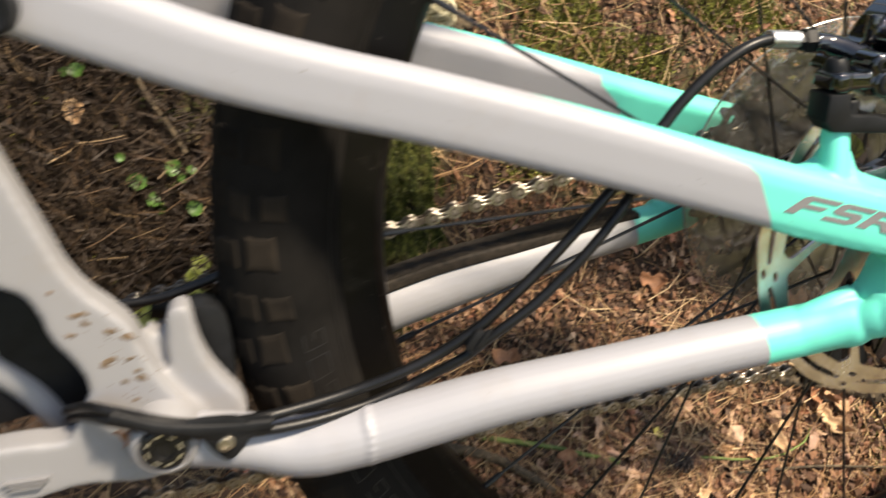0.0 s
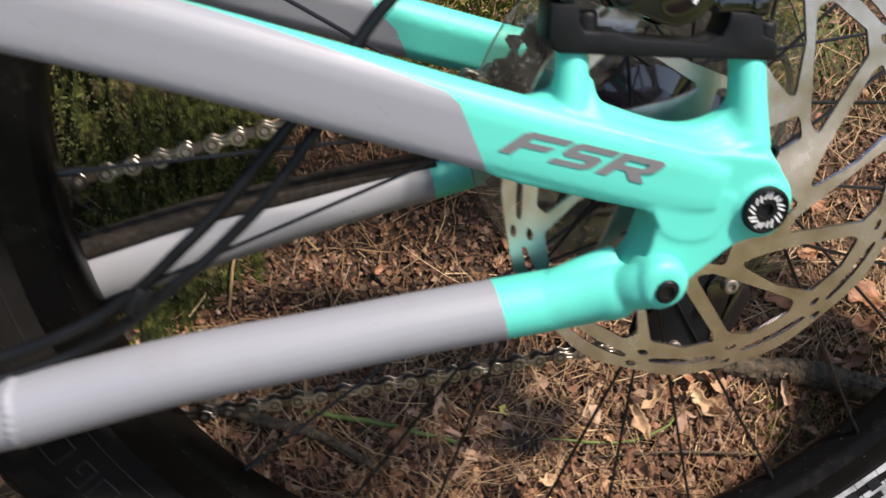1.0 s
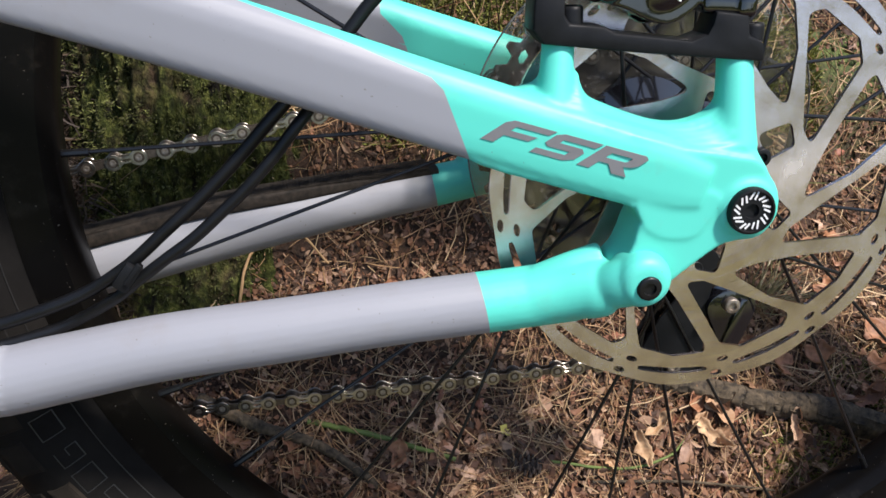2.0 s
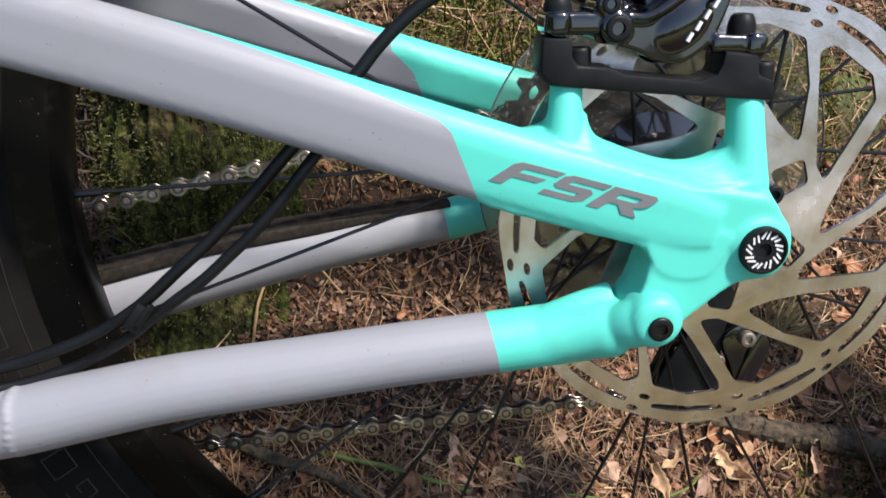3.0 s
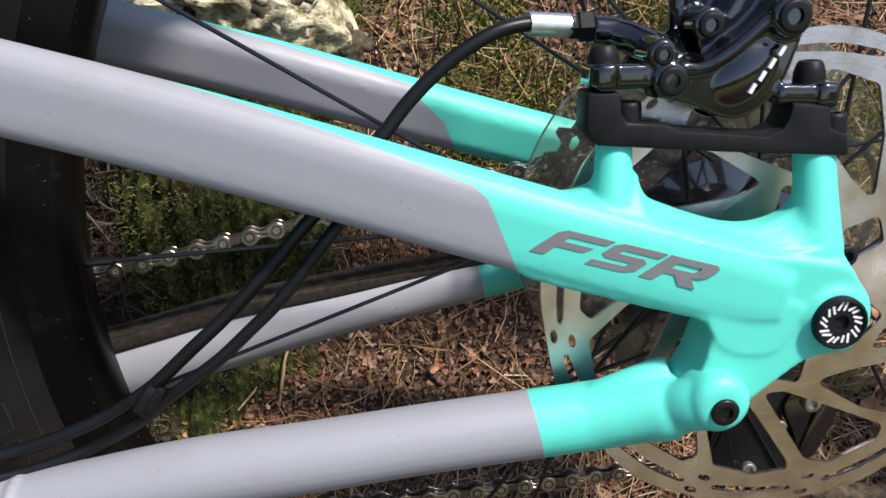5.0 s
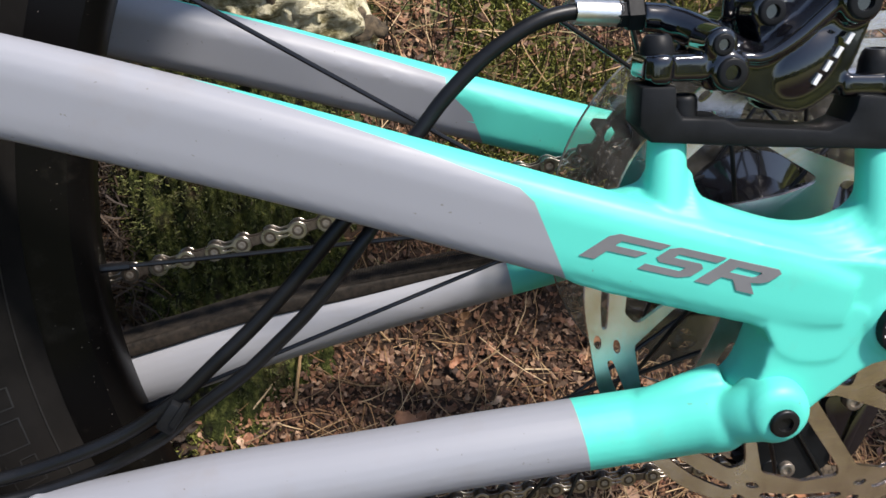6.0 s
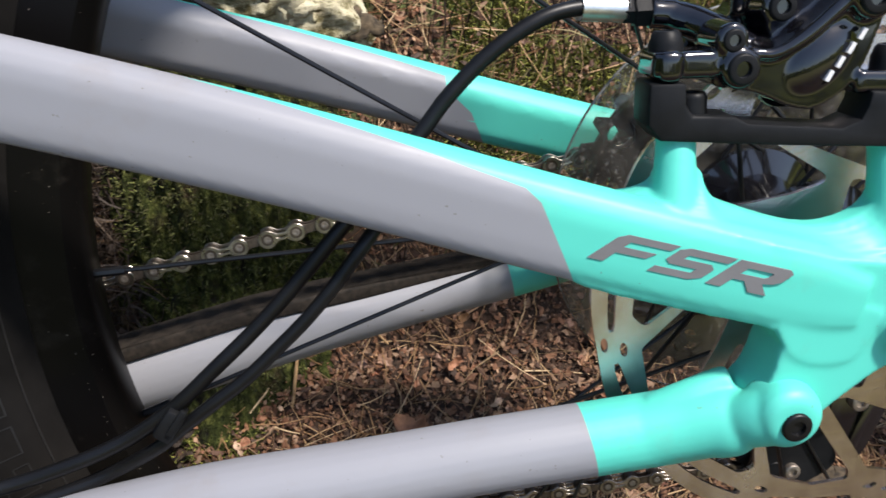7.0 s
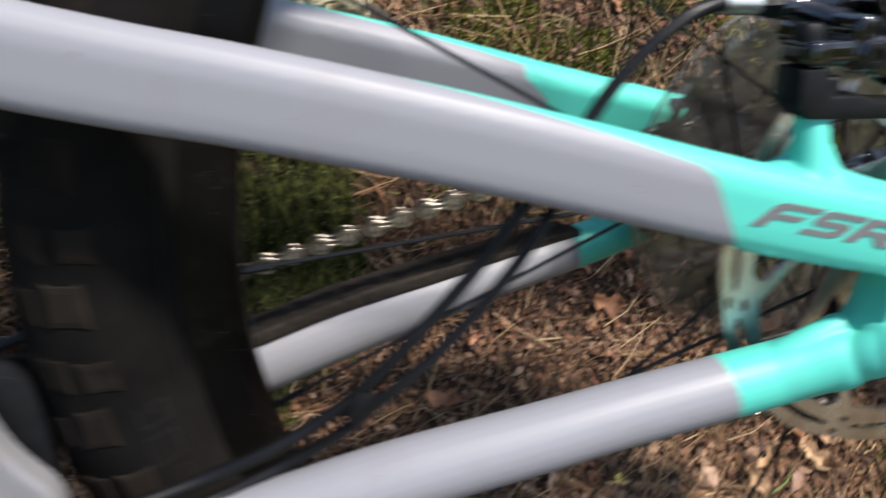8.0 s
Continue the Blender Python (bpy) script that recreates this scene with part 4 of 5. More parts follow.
# sprockets
for k, (teeth, y) in enumerate(((40, 0.0285), (36, 0.0312), (32, 0.0338), (28, 0.0362), (22, 0.0385), (19, 0.0420), (17, 0.0455), (15, 0.0490), (13, 0.0520), (11, 0.0550))):
    r = teeth * 0.0127 / (2 * math.pi)
    outline = []
    for i in range(teeth):
        for f, rr in ((0.0, 0.0022), (0.22, 0.0022), (0.42, -0.0030), (0.78, -0.0030)):
            a = 2 * math.pi * (i + f) / teeth
            outline.append(((r + rr) * math.cos(a), (r + rr) * math.sin(a)))
    inner = [(0.6 * r * math.cos(2 * math.pi * i / 24), 0.6 * r * math.sin(2 * math.pi * i / 24)) for i in range(24)]
    bm = bmesh.new()
    holes = []
    for i in range(20 if teeth > 30 else 0):
        a, mid_r, w = 2 * math.pi * (i + 0.2 * k) / 20, 0.84 * r, 0.075 * r
        holes.append([(mid_r * math.cos(a) + w * math.cos(b + a) * (1.3 if math.cos(b) > 0 else 0.8), mid_r * math.sin(a) + w * math.sin(b + a)) for b in (2 * math.pi * j / 12 for j in range(12))])
    prism(bm, [outline, inner] + holes, y - 0.0009, y + 0.0009)
    part("sprocket", bm, SPROCKET, wheel, "dark steel sprocket", smooth=False)

bm = bmesh.new()
disc_stack(bm, (0, 0, 0), [(0.0300, 0.020), (0.0305, 0.052), (0.0340, 0.050), (0.0400, 0.036), (0.0540, 0.020)], 40)
part("cassette_body", bm, SPROCKET, wheel, "black cassette carrier")

# ---- brake disc ----
R_DISC = 0.0958


def disc_outline():
    wave = lambda i: R_DISC + 0.0007 * math.cos(2 * math.pi * 12 * i / 240 - radians(12 * 83.5))
    loops = [[(wave(i) * math.cos(2 * math.pi * i / 240), wave(i) * math.sin(2 * math.pi * i / 240)) for i in range(240)]]

    def polar(r, a):
        return (r * math.cos(radians(a)), r * math.sin(radians(a)))

    loops.append([polar(0.0155, -10.0 * i) for i in range(36)])
    for k in range(6):
        c = 60 * k
        # slender window that runs down to a narrow tip
        loops.append(rounded_poly([polar(0.0448, c + 20), polar(0.0775, c + 39.0), polar(0.0822, c + 46), polar(0.0818, c + 61.0), polar(0.0775, c + 64.8), polar(0.0535, c + 48.0), polar(0.0440, c + 31)], 0.0034))
        # its broader neighbour
        loops.append(rounded_poly([polar(0.0428, c + 47), polar(0.0640, c + 61.5), polar(0.0795, c + 70.5), polar(0.0818, c + 83), polar(0.0805, c + 93.5), polar(0.0765, c + 93.5), polar(0.0540, c + 79), polar(0.0456, c + 65)], 0.0034))
        # small window at the foot of the arms
        loops.append(rounded_poly([polar(0.0258, c + 22), polar(0.0385, c + 23.5), polar(0.0415, c + 39), polar(0.0275, c + 51)], 0.0030))
    for k in range(12):
        a = 30 * k + 23.5
        r, w = 0.0892, 19.5
        loops.append(smooth_loop([polar(r - 0.0012, a - w / 2), polar(r - 0.0015, a), polar(r - 0.0012, a + w / 2), polar(r, a + w / 2 + 1.1), polar(r + 0.0012, a + w / 2), polar(r + 0.0015, a), polar(r + 0.0012, a - w / 2), polar(r, a - w / 2 - 1.1)], 2))
        for r, a1 in ((0.0857, a + 16.0), (0.0923, a + 13.8)):
            c = polar(r, a1)
            loops.append([(c[0] + 0.0029 * math.cos(t) * math.cos(radians(a1 + 90)) - 0.0014 * math.sin(t) * math.sin(radians(a1 + 90)), c[1] + 0.0029 * math.cos(t) * math.sin(radians(a1 + 90)) + 0.0014 * math.sin(t) * math.cos(radians(a1 + 90))) for t in [2 * math.pi * i / 10 for i in range(10)]])
    return loops


bm = bmesh.new()
prism(bm, disc_outline(), -0.0009, 0.0009)
disc_ob = part("brake_disc", bm, ROTOR, bike, "brushed steel slotted brake disc", smooth=False)
disc_ob.location = (0.0010, 0, -0.0010)
for k in range(6):
    a = radians(60 * k + 32)
    bolt_head(disc_ob, "disc_bolt", (0.0225 * math.cos(a), -0.0025, 0.0225 * math.sin(a)), 0.0042, 0.0022, label="black disc bolt")

# ---- brake: adapter, caliper, hose ----
bm = bmesh.new()
prism(bm, [[(-0.0800, 0.0636), (-0.0841, 0.0685), (-0.0837, 0.0808), (-0.0728, 0.0802), (-0.0726, 0.0737), (-0.0706, 0.0705), (-0.0575, 0.0691), (-0.0535, 0.0668), (-0.0242, 0.0630), (-0.0184, 0.0650), (-0.0165, 0.0690), (-0.0158, 0.0733),
             (-0.0028, 0.0716), (-0.0018, 0.0640), (0.0042, 0.0614), (0.0050, 0.0543), (-0.0400, 0.0588)]], -0.0235, -0.0085, 0.0012, 2)
adapter = part("brake_adapter", bm, BLACK_MATT, bike, "matt black brake adapter")
for x, z in ((-0.0685, 0.0728), (0.0022, 0.0645)):
    bolt_head(adapter, "adapter_bolt", (x, -0.0165, z), 0.0044, 0.0034, "z")
bm = bmesh.new()
# feet, body, lobes and the arm to the hose
box(bm, (-0.0725, -0.0150, 0.0850), (0.0200, 0.0155, 0.0080), radians(3), 0.0018)
box(bm, (-0.0775, -0.0165, 0.0850), (0.0075, 0.0155, 0.0092), radians(3), 0.0022)
box(bm, (-0.0105, -0.0145, 0.0752), (0.0200, 0.0150, 0.0072), radians(4), 0.0018)
box(bm, (-0.0035, -0.0160, 0.0748), (0.0078, 0.0155, 0.0088), radians(4), 0.0022)
prism(bm, [smooth_loop([(-0.0640, 0.0790), (-0.0628, 0.0900), (-0.0594, 0.0948), (-0.0546, 0.0925), (-0.0525, 0.0882), (-0.0480, 0.0872), (-0.0392, 0.0911), (-0.0285, 0.0995), (-0.0228, 0.1060), (-0.0180, 0.1080), (-0.0128, 0.1055), (-0.0120, 0.0990), (-0.0145, 0.0900),
                        (-0.0181, 0.0806), (-0.0226, 0.0743), (-0.0312, 0.0692), (-0.0391, 0.0699), (-0.0491, 0.0745), (-0.0570, 0.0768)], 4)], -0.0205, -0.0040, 0.003, 3)
# raised face over the pistons, with a crest along its upper edge
blob(bm, (-0.0315, -0.0120, 0.0835), (0.0185, 0.0112, 0.0115), 4, radians(-42))
tube(bm, [(-0.0535, -0.0200, 0.0872), (-0.0460, -0.0208, 0.0862), (-0.0370, -0.0210, 0.0905), (-0.0270, -0.0210, 0.0985), (-0.0200, -0.0200, 0.1040)], lambda f: 0.0016 + 0.0010 * f, 10)
prism(bm, [smooth_loop([(-0.0640, 0.0840), (-0.0400, 0.0780), (-0.0200, 0.0780), (-0.0120, 0.1000), (-0.0180, 0.1150), (-0.0300, 0.1150), (-0.0400, 0.1060), (-0.0470, 0.0960), (-0.0560, 0.0940)], 4)], 0.0040, 0.0200, 0.004, 3)
# bridge over the disc, bleed boss, hose fitting and the arm behind it
prism(bm, [smooth_loop([(-0.0430, 0.0900), (-0.0380, 0.0890), (-0.0240, 0.0980), (-0.0170, 0.1060), (-0.0220, 0.1120), (-0.0300, 0.1090), (-0.0360, 0.1010), (-0.0440, 0.0970)], 4)], -0.0120, 0.0100, 0.003, 2)
disc_stack(bm, (-0.0402, -0.0085, 0.0985), [(-0.0040, 0.0050), (-0.0030, 0.0058), (0.0160, 0.0060)], 24)
tube(bm, [(-0.0455, 0.004, 0.0960), (-0.0458, 0.003, 0.1030), (-0.0455, 0.003, 0.1085)], 0.0034, 12)
tube(bm, [(-0.0748, 0.0045, 0.0982), (-0.0700, 0.0042, 0.0976), (-0.0655, 0.0036, 0.0970)], lambda f: 0.0048 if f < 0.85 else 0.0043, 20)
tube(bm, [(-0.0675, 0.0040, 0.0966), (-0.0620, 0.0010, 0.0945), (-0.0560, -0.0050, 0.0905), (-0.0500, -0.0110, 0.0850)], lambda f: 0.0052 + 0.0012 * f, 16)
disc_stack(bm, (-0.0595, -0.0190, 0.0912), [(-0.0045, 0.0040), (-0.0035, 0.0050), (0.010, 0.0053)], 24)
disc_stack(bm, (-0.0570, -0.0195, 0.0830), [(-0.0050, 0.0050), (-0.0040, 0.0060), (0.010, 0.0062)], 24)
disc_stack(bm, (-0.0187, -0.0190, 0.1006), [(-0.0060, 0.0058), (-0.0048, 0.0068), (0.012, 0.0070)], 24)
caliper = part("brake_caliper", bm, BLACK_GLOSS, bike, "glossy black disc brake caliper")
fused(caliper, 0.0006, 3)
for c, r, d in (((-0.0595, -0.0232, 0.0912), 0.0033, 0.0012), ((-0.0570, -0.0240, 0.0830), 0.0046, 0.0018), ((-0.0187, -0.0245, 0.1006), 0.0052, 0.0018), ((-0.0402, -0.0118, 0.0985), 0.0043, 0.0020)):
    bolt_head(caliper, "caliper_bolt", c, r, d, label="black socket bolt")
for x, z in ((-0.0765, 0.0918), (-0.0068, 0.0828)):
    bm = bmesh.new()
    disc_stack(bm, (x, -0.0150, z), [(-0.0045, 0.0053), (-0.0010, 0.0051), (0.0018, 0.0042), (0.0027, 0.0034), (0.0028, 0.0024), (0.0016, 0.0022)], 28, "z")
    part("mount_bolt", bm, BLACK_MATT, caliper, "black domed mount bolt")
for k in range(4):
    bm = bmesh.new()
    at = Vector((-0.0298 + 0.0030 * k, -0.0228, 0.0788 + 0.0038 * k))
    box(bm, at, (0.0034, 0.0012, 0.0013), radians(-60))
    part("print_bar", bm, WHITE, caliper, "white printed bar", smooth=False)
bm = bmesh.new()
disc_stack(bm, (0, 0, 0), [(-0.0045, 0.0034), (-0.0040, 0.0042), (-0.0010, 0.0044), (-0.0005, 0.0056), (0.0040, 0.0056), (0.0045, 0.0048)], 6)
ob = part("hose_nut", bm, BLACK_MATT, caliper, "dark hex nut on the hose", smooth=False)
ob.matrix_local = Matrix.Translation((-0.0788, 0.0058, 0.0992)) @ Matrix.Rotation(radians(-94), 4, "Z")

HOSE_A = [(-0.0785, 0.0060, 0.0991), (-0.0935, 0.0050, 0.1012), (-0.1070, 0.0028, 0.0998), (-0.1195, 0.0020, 0.0940), (-0.1299, 0.0018, 0.0867), (-0.1404, 0.0015, 0.0770), (-0.1491, 0.0010, 0.0671), (-0.1635, -0.0020, 0.0530),
          (-0.1771, -0.0040, 0.0397), (-0.1883, -0.0042, 0.0279), (-0.1997, -0.0042, 0.0164), (-0.2111, -0.0045, 0.0060), (-0.2225, -0.0050, -0.0034), (-0.2342, -0.0045, -0.0135), (-0.2423, -0.0030, -0.0198), (-0.2570, -0.0010, -0.0288), (-0.2746, -0.0010, -0.0353), (-0.2965, 0.0000, -0.0415),
          (-0.3200, -0.0040, -0.0430), (-0.3450, -0.0090, -0.0420), (-0.3720, -0.0110, -0.0375), (-0.3990, -0.0075, -0.0285), (-0.4120, 0.0020, -0.0295), (-0.425, 0.020, -0.040)]
HOSE_B = [(-0.130, 0.060, 0.020), (-0.140, 0.030, 0.034), (-0.1540, 0.0060, 0.0500), (-0.1677, -0.0060, 0.0375), (-0.1785, -0.0080, 0.0250), (-0.1898, -0.0085, 0.0131), (-0.2011, -0.0085, 0.0030), (-0.2124, -0.0085, -0.0065), (-0.2237, -0.0080, -0.0143), (-0.2351, -0.0060, -0.0228), (-0.2466, -0.0040, -0.0315),
          (-0.2647, 0.0020, -0.0425), (-0.2800, 0.0010, -0.0472), (-0.2970, -0.0020, -0.0496), (-0.3200, -0.0080, -0.0490), (-0.3450, -0.0120, -0.0465), (-0.3720, -0.0125, -0.0415), (-0.3990, -0.0085, -0.0330), (-0.4120, 0.0020, -0.0345), (-0.425, 0.020, -0.045)]
bm = bmesh.new()
tube(bm, HOSE_A, 0.0026, 12, 10)
hose = part("brake_hose", bm, BLACK_HOSE, bike, "black brake hose")
bm = bmesh.new()
tube(bm, [(-0.0825, 0.0060, 0.0997), (-0.0835, 0.0060, 0.0998), (-0.0955, 0.0054, 0.1011), (-0.0970, 0.0052, 0.1012)], lambda f: 0.0041 if 0.05 < f < 0.95 else 0.0037, 18, 4)
part("crimp_ferrule", bm, SILVER, hose, "shiny silver crimp ferrule")
bm = bmesh.new()
tube(bm, HOSE_B, 0.0024, 12, 10)
part("gear_cable_housing", bm, BLACK_HOSE, bike, "black gear cable housing")
bm = bmesh.new()
box(bm, (-0.2400, -0.0050, -0.0215), (0.0068, 0.0085, 0.0118), radians(38), 0.0014)
box(bm, (-0.2370, -0.0096, -0.0195), (0.0022, 0.0020, 0.0105), radians(38), 0.0006)
part("cable_clip", bm, BLACK_MATT, bike, "black clip joining two hoses")

# ---- chain ----
chain = new("chain")
chain.parent = bike
chain.location = (0, 0.0925, 0)
tagged(chain, "oily steel bicycle chain")
PITCH = 0.0127


def plate_loop(w, waist):
    half = PITCH / 2
    side = [(half + w * math.cos(radians(a)), w * math.sin(radians(a))) for a in range(-120, 121, 24)]
    loop = side + [(0.0018, waist), (-0.0018, waist)] + [(-x, -z) for x, z in side] + [(-0.0018, -waist), (0.0018, -waist)]
    return loop


def link_mesh(inner):
    bm = bmesh.new()
    gap, w, waist = (0.0013, 0.0037, 0.0020) if inner else (0.0024, 0.0041, 0.0017)
    slot = [(0.0024 * math.cos(a) if abs(math.cos(a)) > 0.1 else 0.0, 0.00055 * math.sin(a)) for a in (2 * math.pi * k / 8 for k in range(8))]
    for s in (-1, 1):
        prism(bm, [plate_loop(w, waist)] + ([] if inner else [slot]), min(s * gap, s * (gap + 0.0010)), max(s * gap, s * (gap + 0.0010)), 0.00022, 1)
    plain_faces = len(bm.faces)
    for s in (-1, 1):
        if inner:
            disc_stack(bm, (s * PITCH / 2, 0, 0), [(-0.0013, 0.0037), (0.0013, 0.0037)], 14)
        else:
            disc_stack(bm, (s * PITCH / 2, 0, 0), [(-0.00345, 0.0018), (-0.00350, 0.0027), (0.0035, 0.0027)], 14)
    bm.faces.ensure_lookup_table()
    for f in bm.faces[plain_faces:]:
        f.material_index = 1
    if not inner:
        rivets = len(bm.faces)
        for s in (-1, 1):
            disc_stack(bm, (s * PITCH / 2, 0, 0), [(-0.00355, 0.0006), (-0.0037, 0.0010), (-0.0036, 0.0016), (0.0036, 0.0016), (0.0038, 0.0010)], 12)
        bm.faces.ensure_lookup_table()
        for f in bm.faces[rivets:]:
            f.material_index = 2
    return to_mesh("link", bm, [CHAIN_IN if inner else CHAIN, CHAIN_IN, RIVET])


link_meshes = [link_mesh(True), link_mesh(False)]


def lay_chain(points, start=0.0):
    line = spline(points, 40)
    lengths = [0.0]
    for a, b in zip(line, line[1:]):
        lengths.append(lengths[-1] + (b - a).length)

    def at(d):
        for i in range(len(line) - 1):
            if lengths[i + 1] >= d:
                return line[i].lerp(line[i + 1], (d - lengths[i]) / (lengths[i + 1] - lengths[i]))
        return line[-1]

    for k in range(int(lengths[-1] / PITCH) - 1):
        a, b = at((k + start) * PITCH), at((k + start + 1) * PITCH)
        ob = new("link", link_meshes[k % 2])
        ob.parent = chain
        d = b - a
        ob.matrix_local = Matrix.Translation((a + b) / 2) @ Matrix.Rotation(-math.atan2(d.z, d.x), 4, "Y")


lay_chain([(-0.430, 0, -0.028), (-0.285, 0, -0.0050), (-0.202, 0, 0.0100), (-0.120, 0, 0.0242), (-0.060, 0, 0.0338), (-0.0075, 0, 0.0430), (0.018, 0, 0.0405), (0.036, 0, 0.0260)], 0.36)
lay_chain([(-0.430, 0, -0.1500), (-0.241, 0, -0.1440), (-0.129, 0, -0.1420), (-0.019, 0, -0.1385), (0.020, 0, -0.139), (0.034, 0, -0.125), (0.030, 0, -0.110), (0.020, 0, -0.090), (0.034, 0, -0.068), (0.052, 0, -0.030)])

# ---- rear derailleur ----
mech = new("rear_derailleur")
mech.parent = bike
mech.location = (0, 0.090, 0)
tagged(mech, "black rear derailleur below the sprockets")
for y in (-0.0075, 0.0065):
    bm = bmesh.new()
    outline = smooth_loop([(0.009, -0.130), (0.020, -0.106), (0.030, -0.092), (0.040, -0.066), (0.052, -0.072), (0.048, -0.096), (0.048, -0.118), (0.054, -0.132), (0.049, -0.141), (0.030, -0.148), (0.014, -0.144)], 4)
    hole = smooth_loop([(0.026, -0.112), (0.036, -0.104), (0.039, -0.118), (0.030, -0.124)], 3)
    prism(bm, [outline] if y < 0 else [outline, hole], y - 0.001, y + 0.001, 0.0004, 1)
    part("cage_plate", bm, BLACK_MATT, mech)
bm = bmesh.new()
prism(bm, [smooth_loop([(0.046, -0.100), (0.054, -0.091), (0.068, -0.092), (0.075, -0.101), (0.071, -0.116), (0.064, -0.131), (0.057, -0.130), (0.052, -0.116)], 4)], -0.012, 0.004, 0.003, 2)
box(bm, (0.062, -0.012, -0.112), (0.005, 0.004, 0.034), radians(18), 0.001)
part("cage_arm", bm, BLACK_GLOSS, mech, "black moulded cage arm")
for x, z, r in ((0.0590, -0.0985, 0.0046), (0.0455, -0.1125, 0.0034), (0.030, -0.137, 0.0042)):
    bolt_head(mech, "cage_bolt", (x, -0.0140 if x > 0.05 else -0.0095, z), r, 0.0020, material=RIVET, label="dull steel bolt")
for c in ((0.022, -0.136), (0.038, -0.077)):
    bm = bmesh.new()
    teeth = 11
    outline = []
    for i in range(teeth):
        for f, rr in ((0.0, 0.0185), (0.25, 0.0185), (0.45, 0.0145), (0.8, 0.0145)):
            a = 2 * math.pi * (i + f) / teeth
            outline.append((c[0] + rr * math.cos(a) * 0.9, c[1] + rr * math.sin(a) * 0.9))
    prism(bm, [outline], -0.002, 0.002)
    disc_stack(bm, (c[0], 0, c[1]), [(-0.009, 0.004), (-0.008, 0.005), (0.008, 0.005)], 20)
    part("jockey_wheel", bm, BLACK_MATT, mech, "black jockey wheel")
bm = bmesh.new()
box(bm, (0.045, 0.010, -0.055), (0.030, 0.026, 0.040), radians(25), 0.006)
box(bm, (0.030, 0.022, -0.030), (0.022, 0.016, 0.044), radians(-20), 0.005)
part("knuckle", bm, BLACK_GLOSS, mech)
bm = bmesh.new()
tube(bm, [(0.055, 0.02, -0.050), (0.10, 0.03, -0.04), (0.10, 0.028, 0.02), (0.02, 0.03, 0.05)], 0.0022, 10)
part("cable", bm, BLACK_HOSE, mech)

# ---- tree ----
def tree_trunk():
    verts, faces = [], []
    n, m = 300, 420
    for j in range(m + 1):
        z = -0.05 + 2.6 * (j / m) ** 2.2
        lean = 0.12 * ease(z, 0.05, 0.55)
        cx, cy = -0.270 + 0.02 * z, 0.335 + lean
        flare = 0.097 + 0.066 * math.exp(-max(0.0, z - 0.09) / 0.055) + 0.03 * ease(z, 0.4, 1.5)
        for k in range(n):
            a = 2 * math.pi * k / n
            root = 1 + (0.16 * math.cos(3 * (a + radians(108))) + 0.06 * math.cos(7 * a)) * math.exp(-max(0.0, z) / 0.13)
            d = Vector((math.cos(a), math.sin(a), 0))
            q = Vector((math.cos(a) * 5.0, math.sin(a) * 5.0, z * 9))
            crack = abs(noise.noise(Vector((q.x * 1.3, q.y * 1.3, q.z * 1.1))))
            fur = abs(noise.noise(Vector((q.x * 3.2, q.y * 3.2, q.z * 2.0))))
            r = flare * root + 0.022 * min(0.42, crack) + 0.016 * min(0.30, fur) + 0.005 * noise.noise(q * 3.1)
            p = Vector((d.x * 0.11, d.y * 0.11, z))
            r += (0.0045 * noise.noise(p * 95) + 0.0028 * noise.noise(p * 210)) if z < 0.7 else 0.0
            verts.append((cx + d.x * r, cy + d.y * r, z))
    for j in range(m):
        for k in range(n):
            faces.append((j * n + k, j * n + (k + 1) % n, (j + 1) * n + (k + 1) % n, (j + 1) * n + k))
    me = bpy.data.meshes.new("trunk")
    me.from_pydata(verts, [], faces)
    me.materials.append(BARK)
    me.shade_smooth()
    root = new("tree")
    tagged(root, "mossy old tree trunk with furrowed bark", "tree")
    ob = new("trunk", me)
    ob.parent = root
    # moss cushions on the bark
    rng = random.Random(21)
    data = Scatter()
    for _ in range(15000):
        k, j = rng.randrange(int(n * 0.42), int(n * 0.98)), rng.randrange(0, int(m * 0.62))
        p = Vector(verts[j * n + k])
        if p.z > 0.62 or noise.noise(p * 18) < -0.16:
            continue
        out = (p - Vector((-0.252, 0.36, p.z))).normalized()
        size = rng.uniform(0.6, 1.5)
        for _ in range(7):
            data.blade(p + out * 0.001 + Vector((rng.gauss(0, 0.0016), 0, rng.gauss(0, 0.0016))) * size, (out + Vector((rng.gauss(0, 0.7), rng.gauss(0, 0.3), rng.gauss(0.15, 0.7)))).normalized(), rng.uniform(0.0014, 0.0034) * size, 0.00055, rng)
    moss = data.build("moss", MOSS_TUFT)
    moss.parent = root
    tagged(moss, "yellow-green moss", kind="stuff")


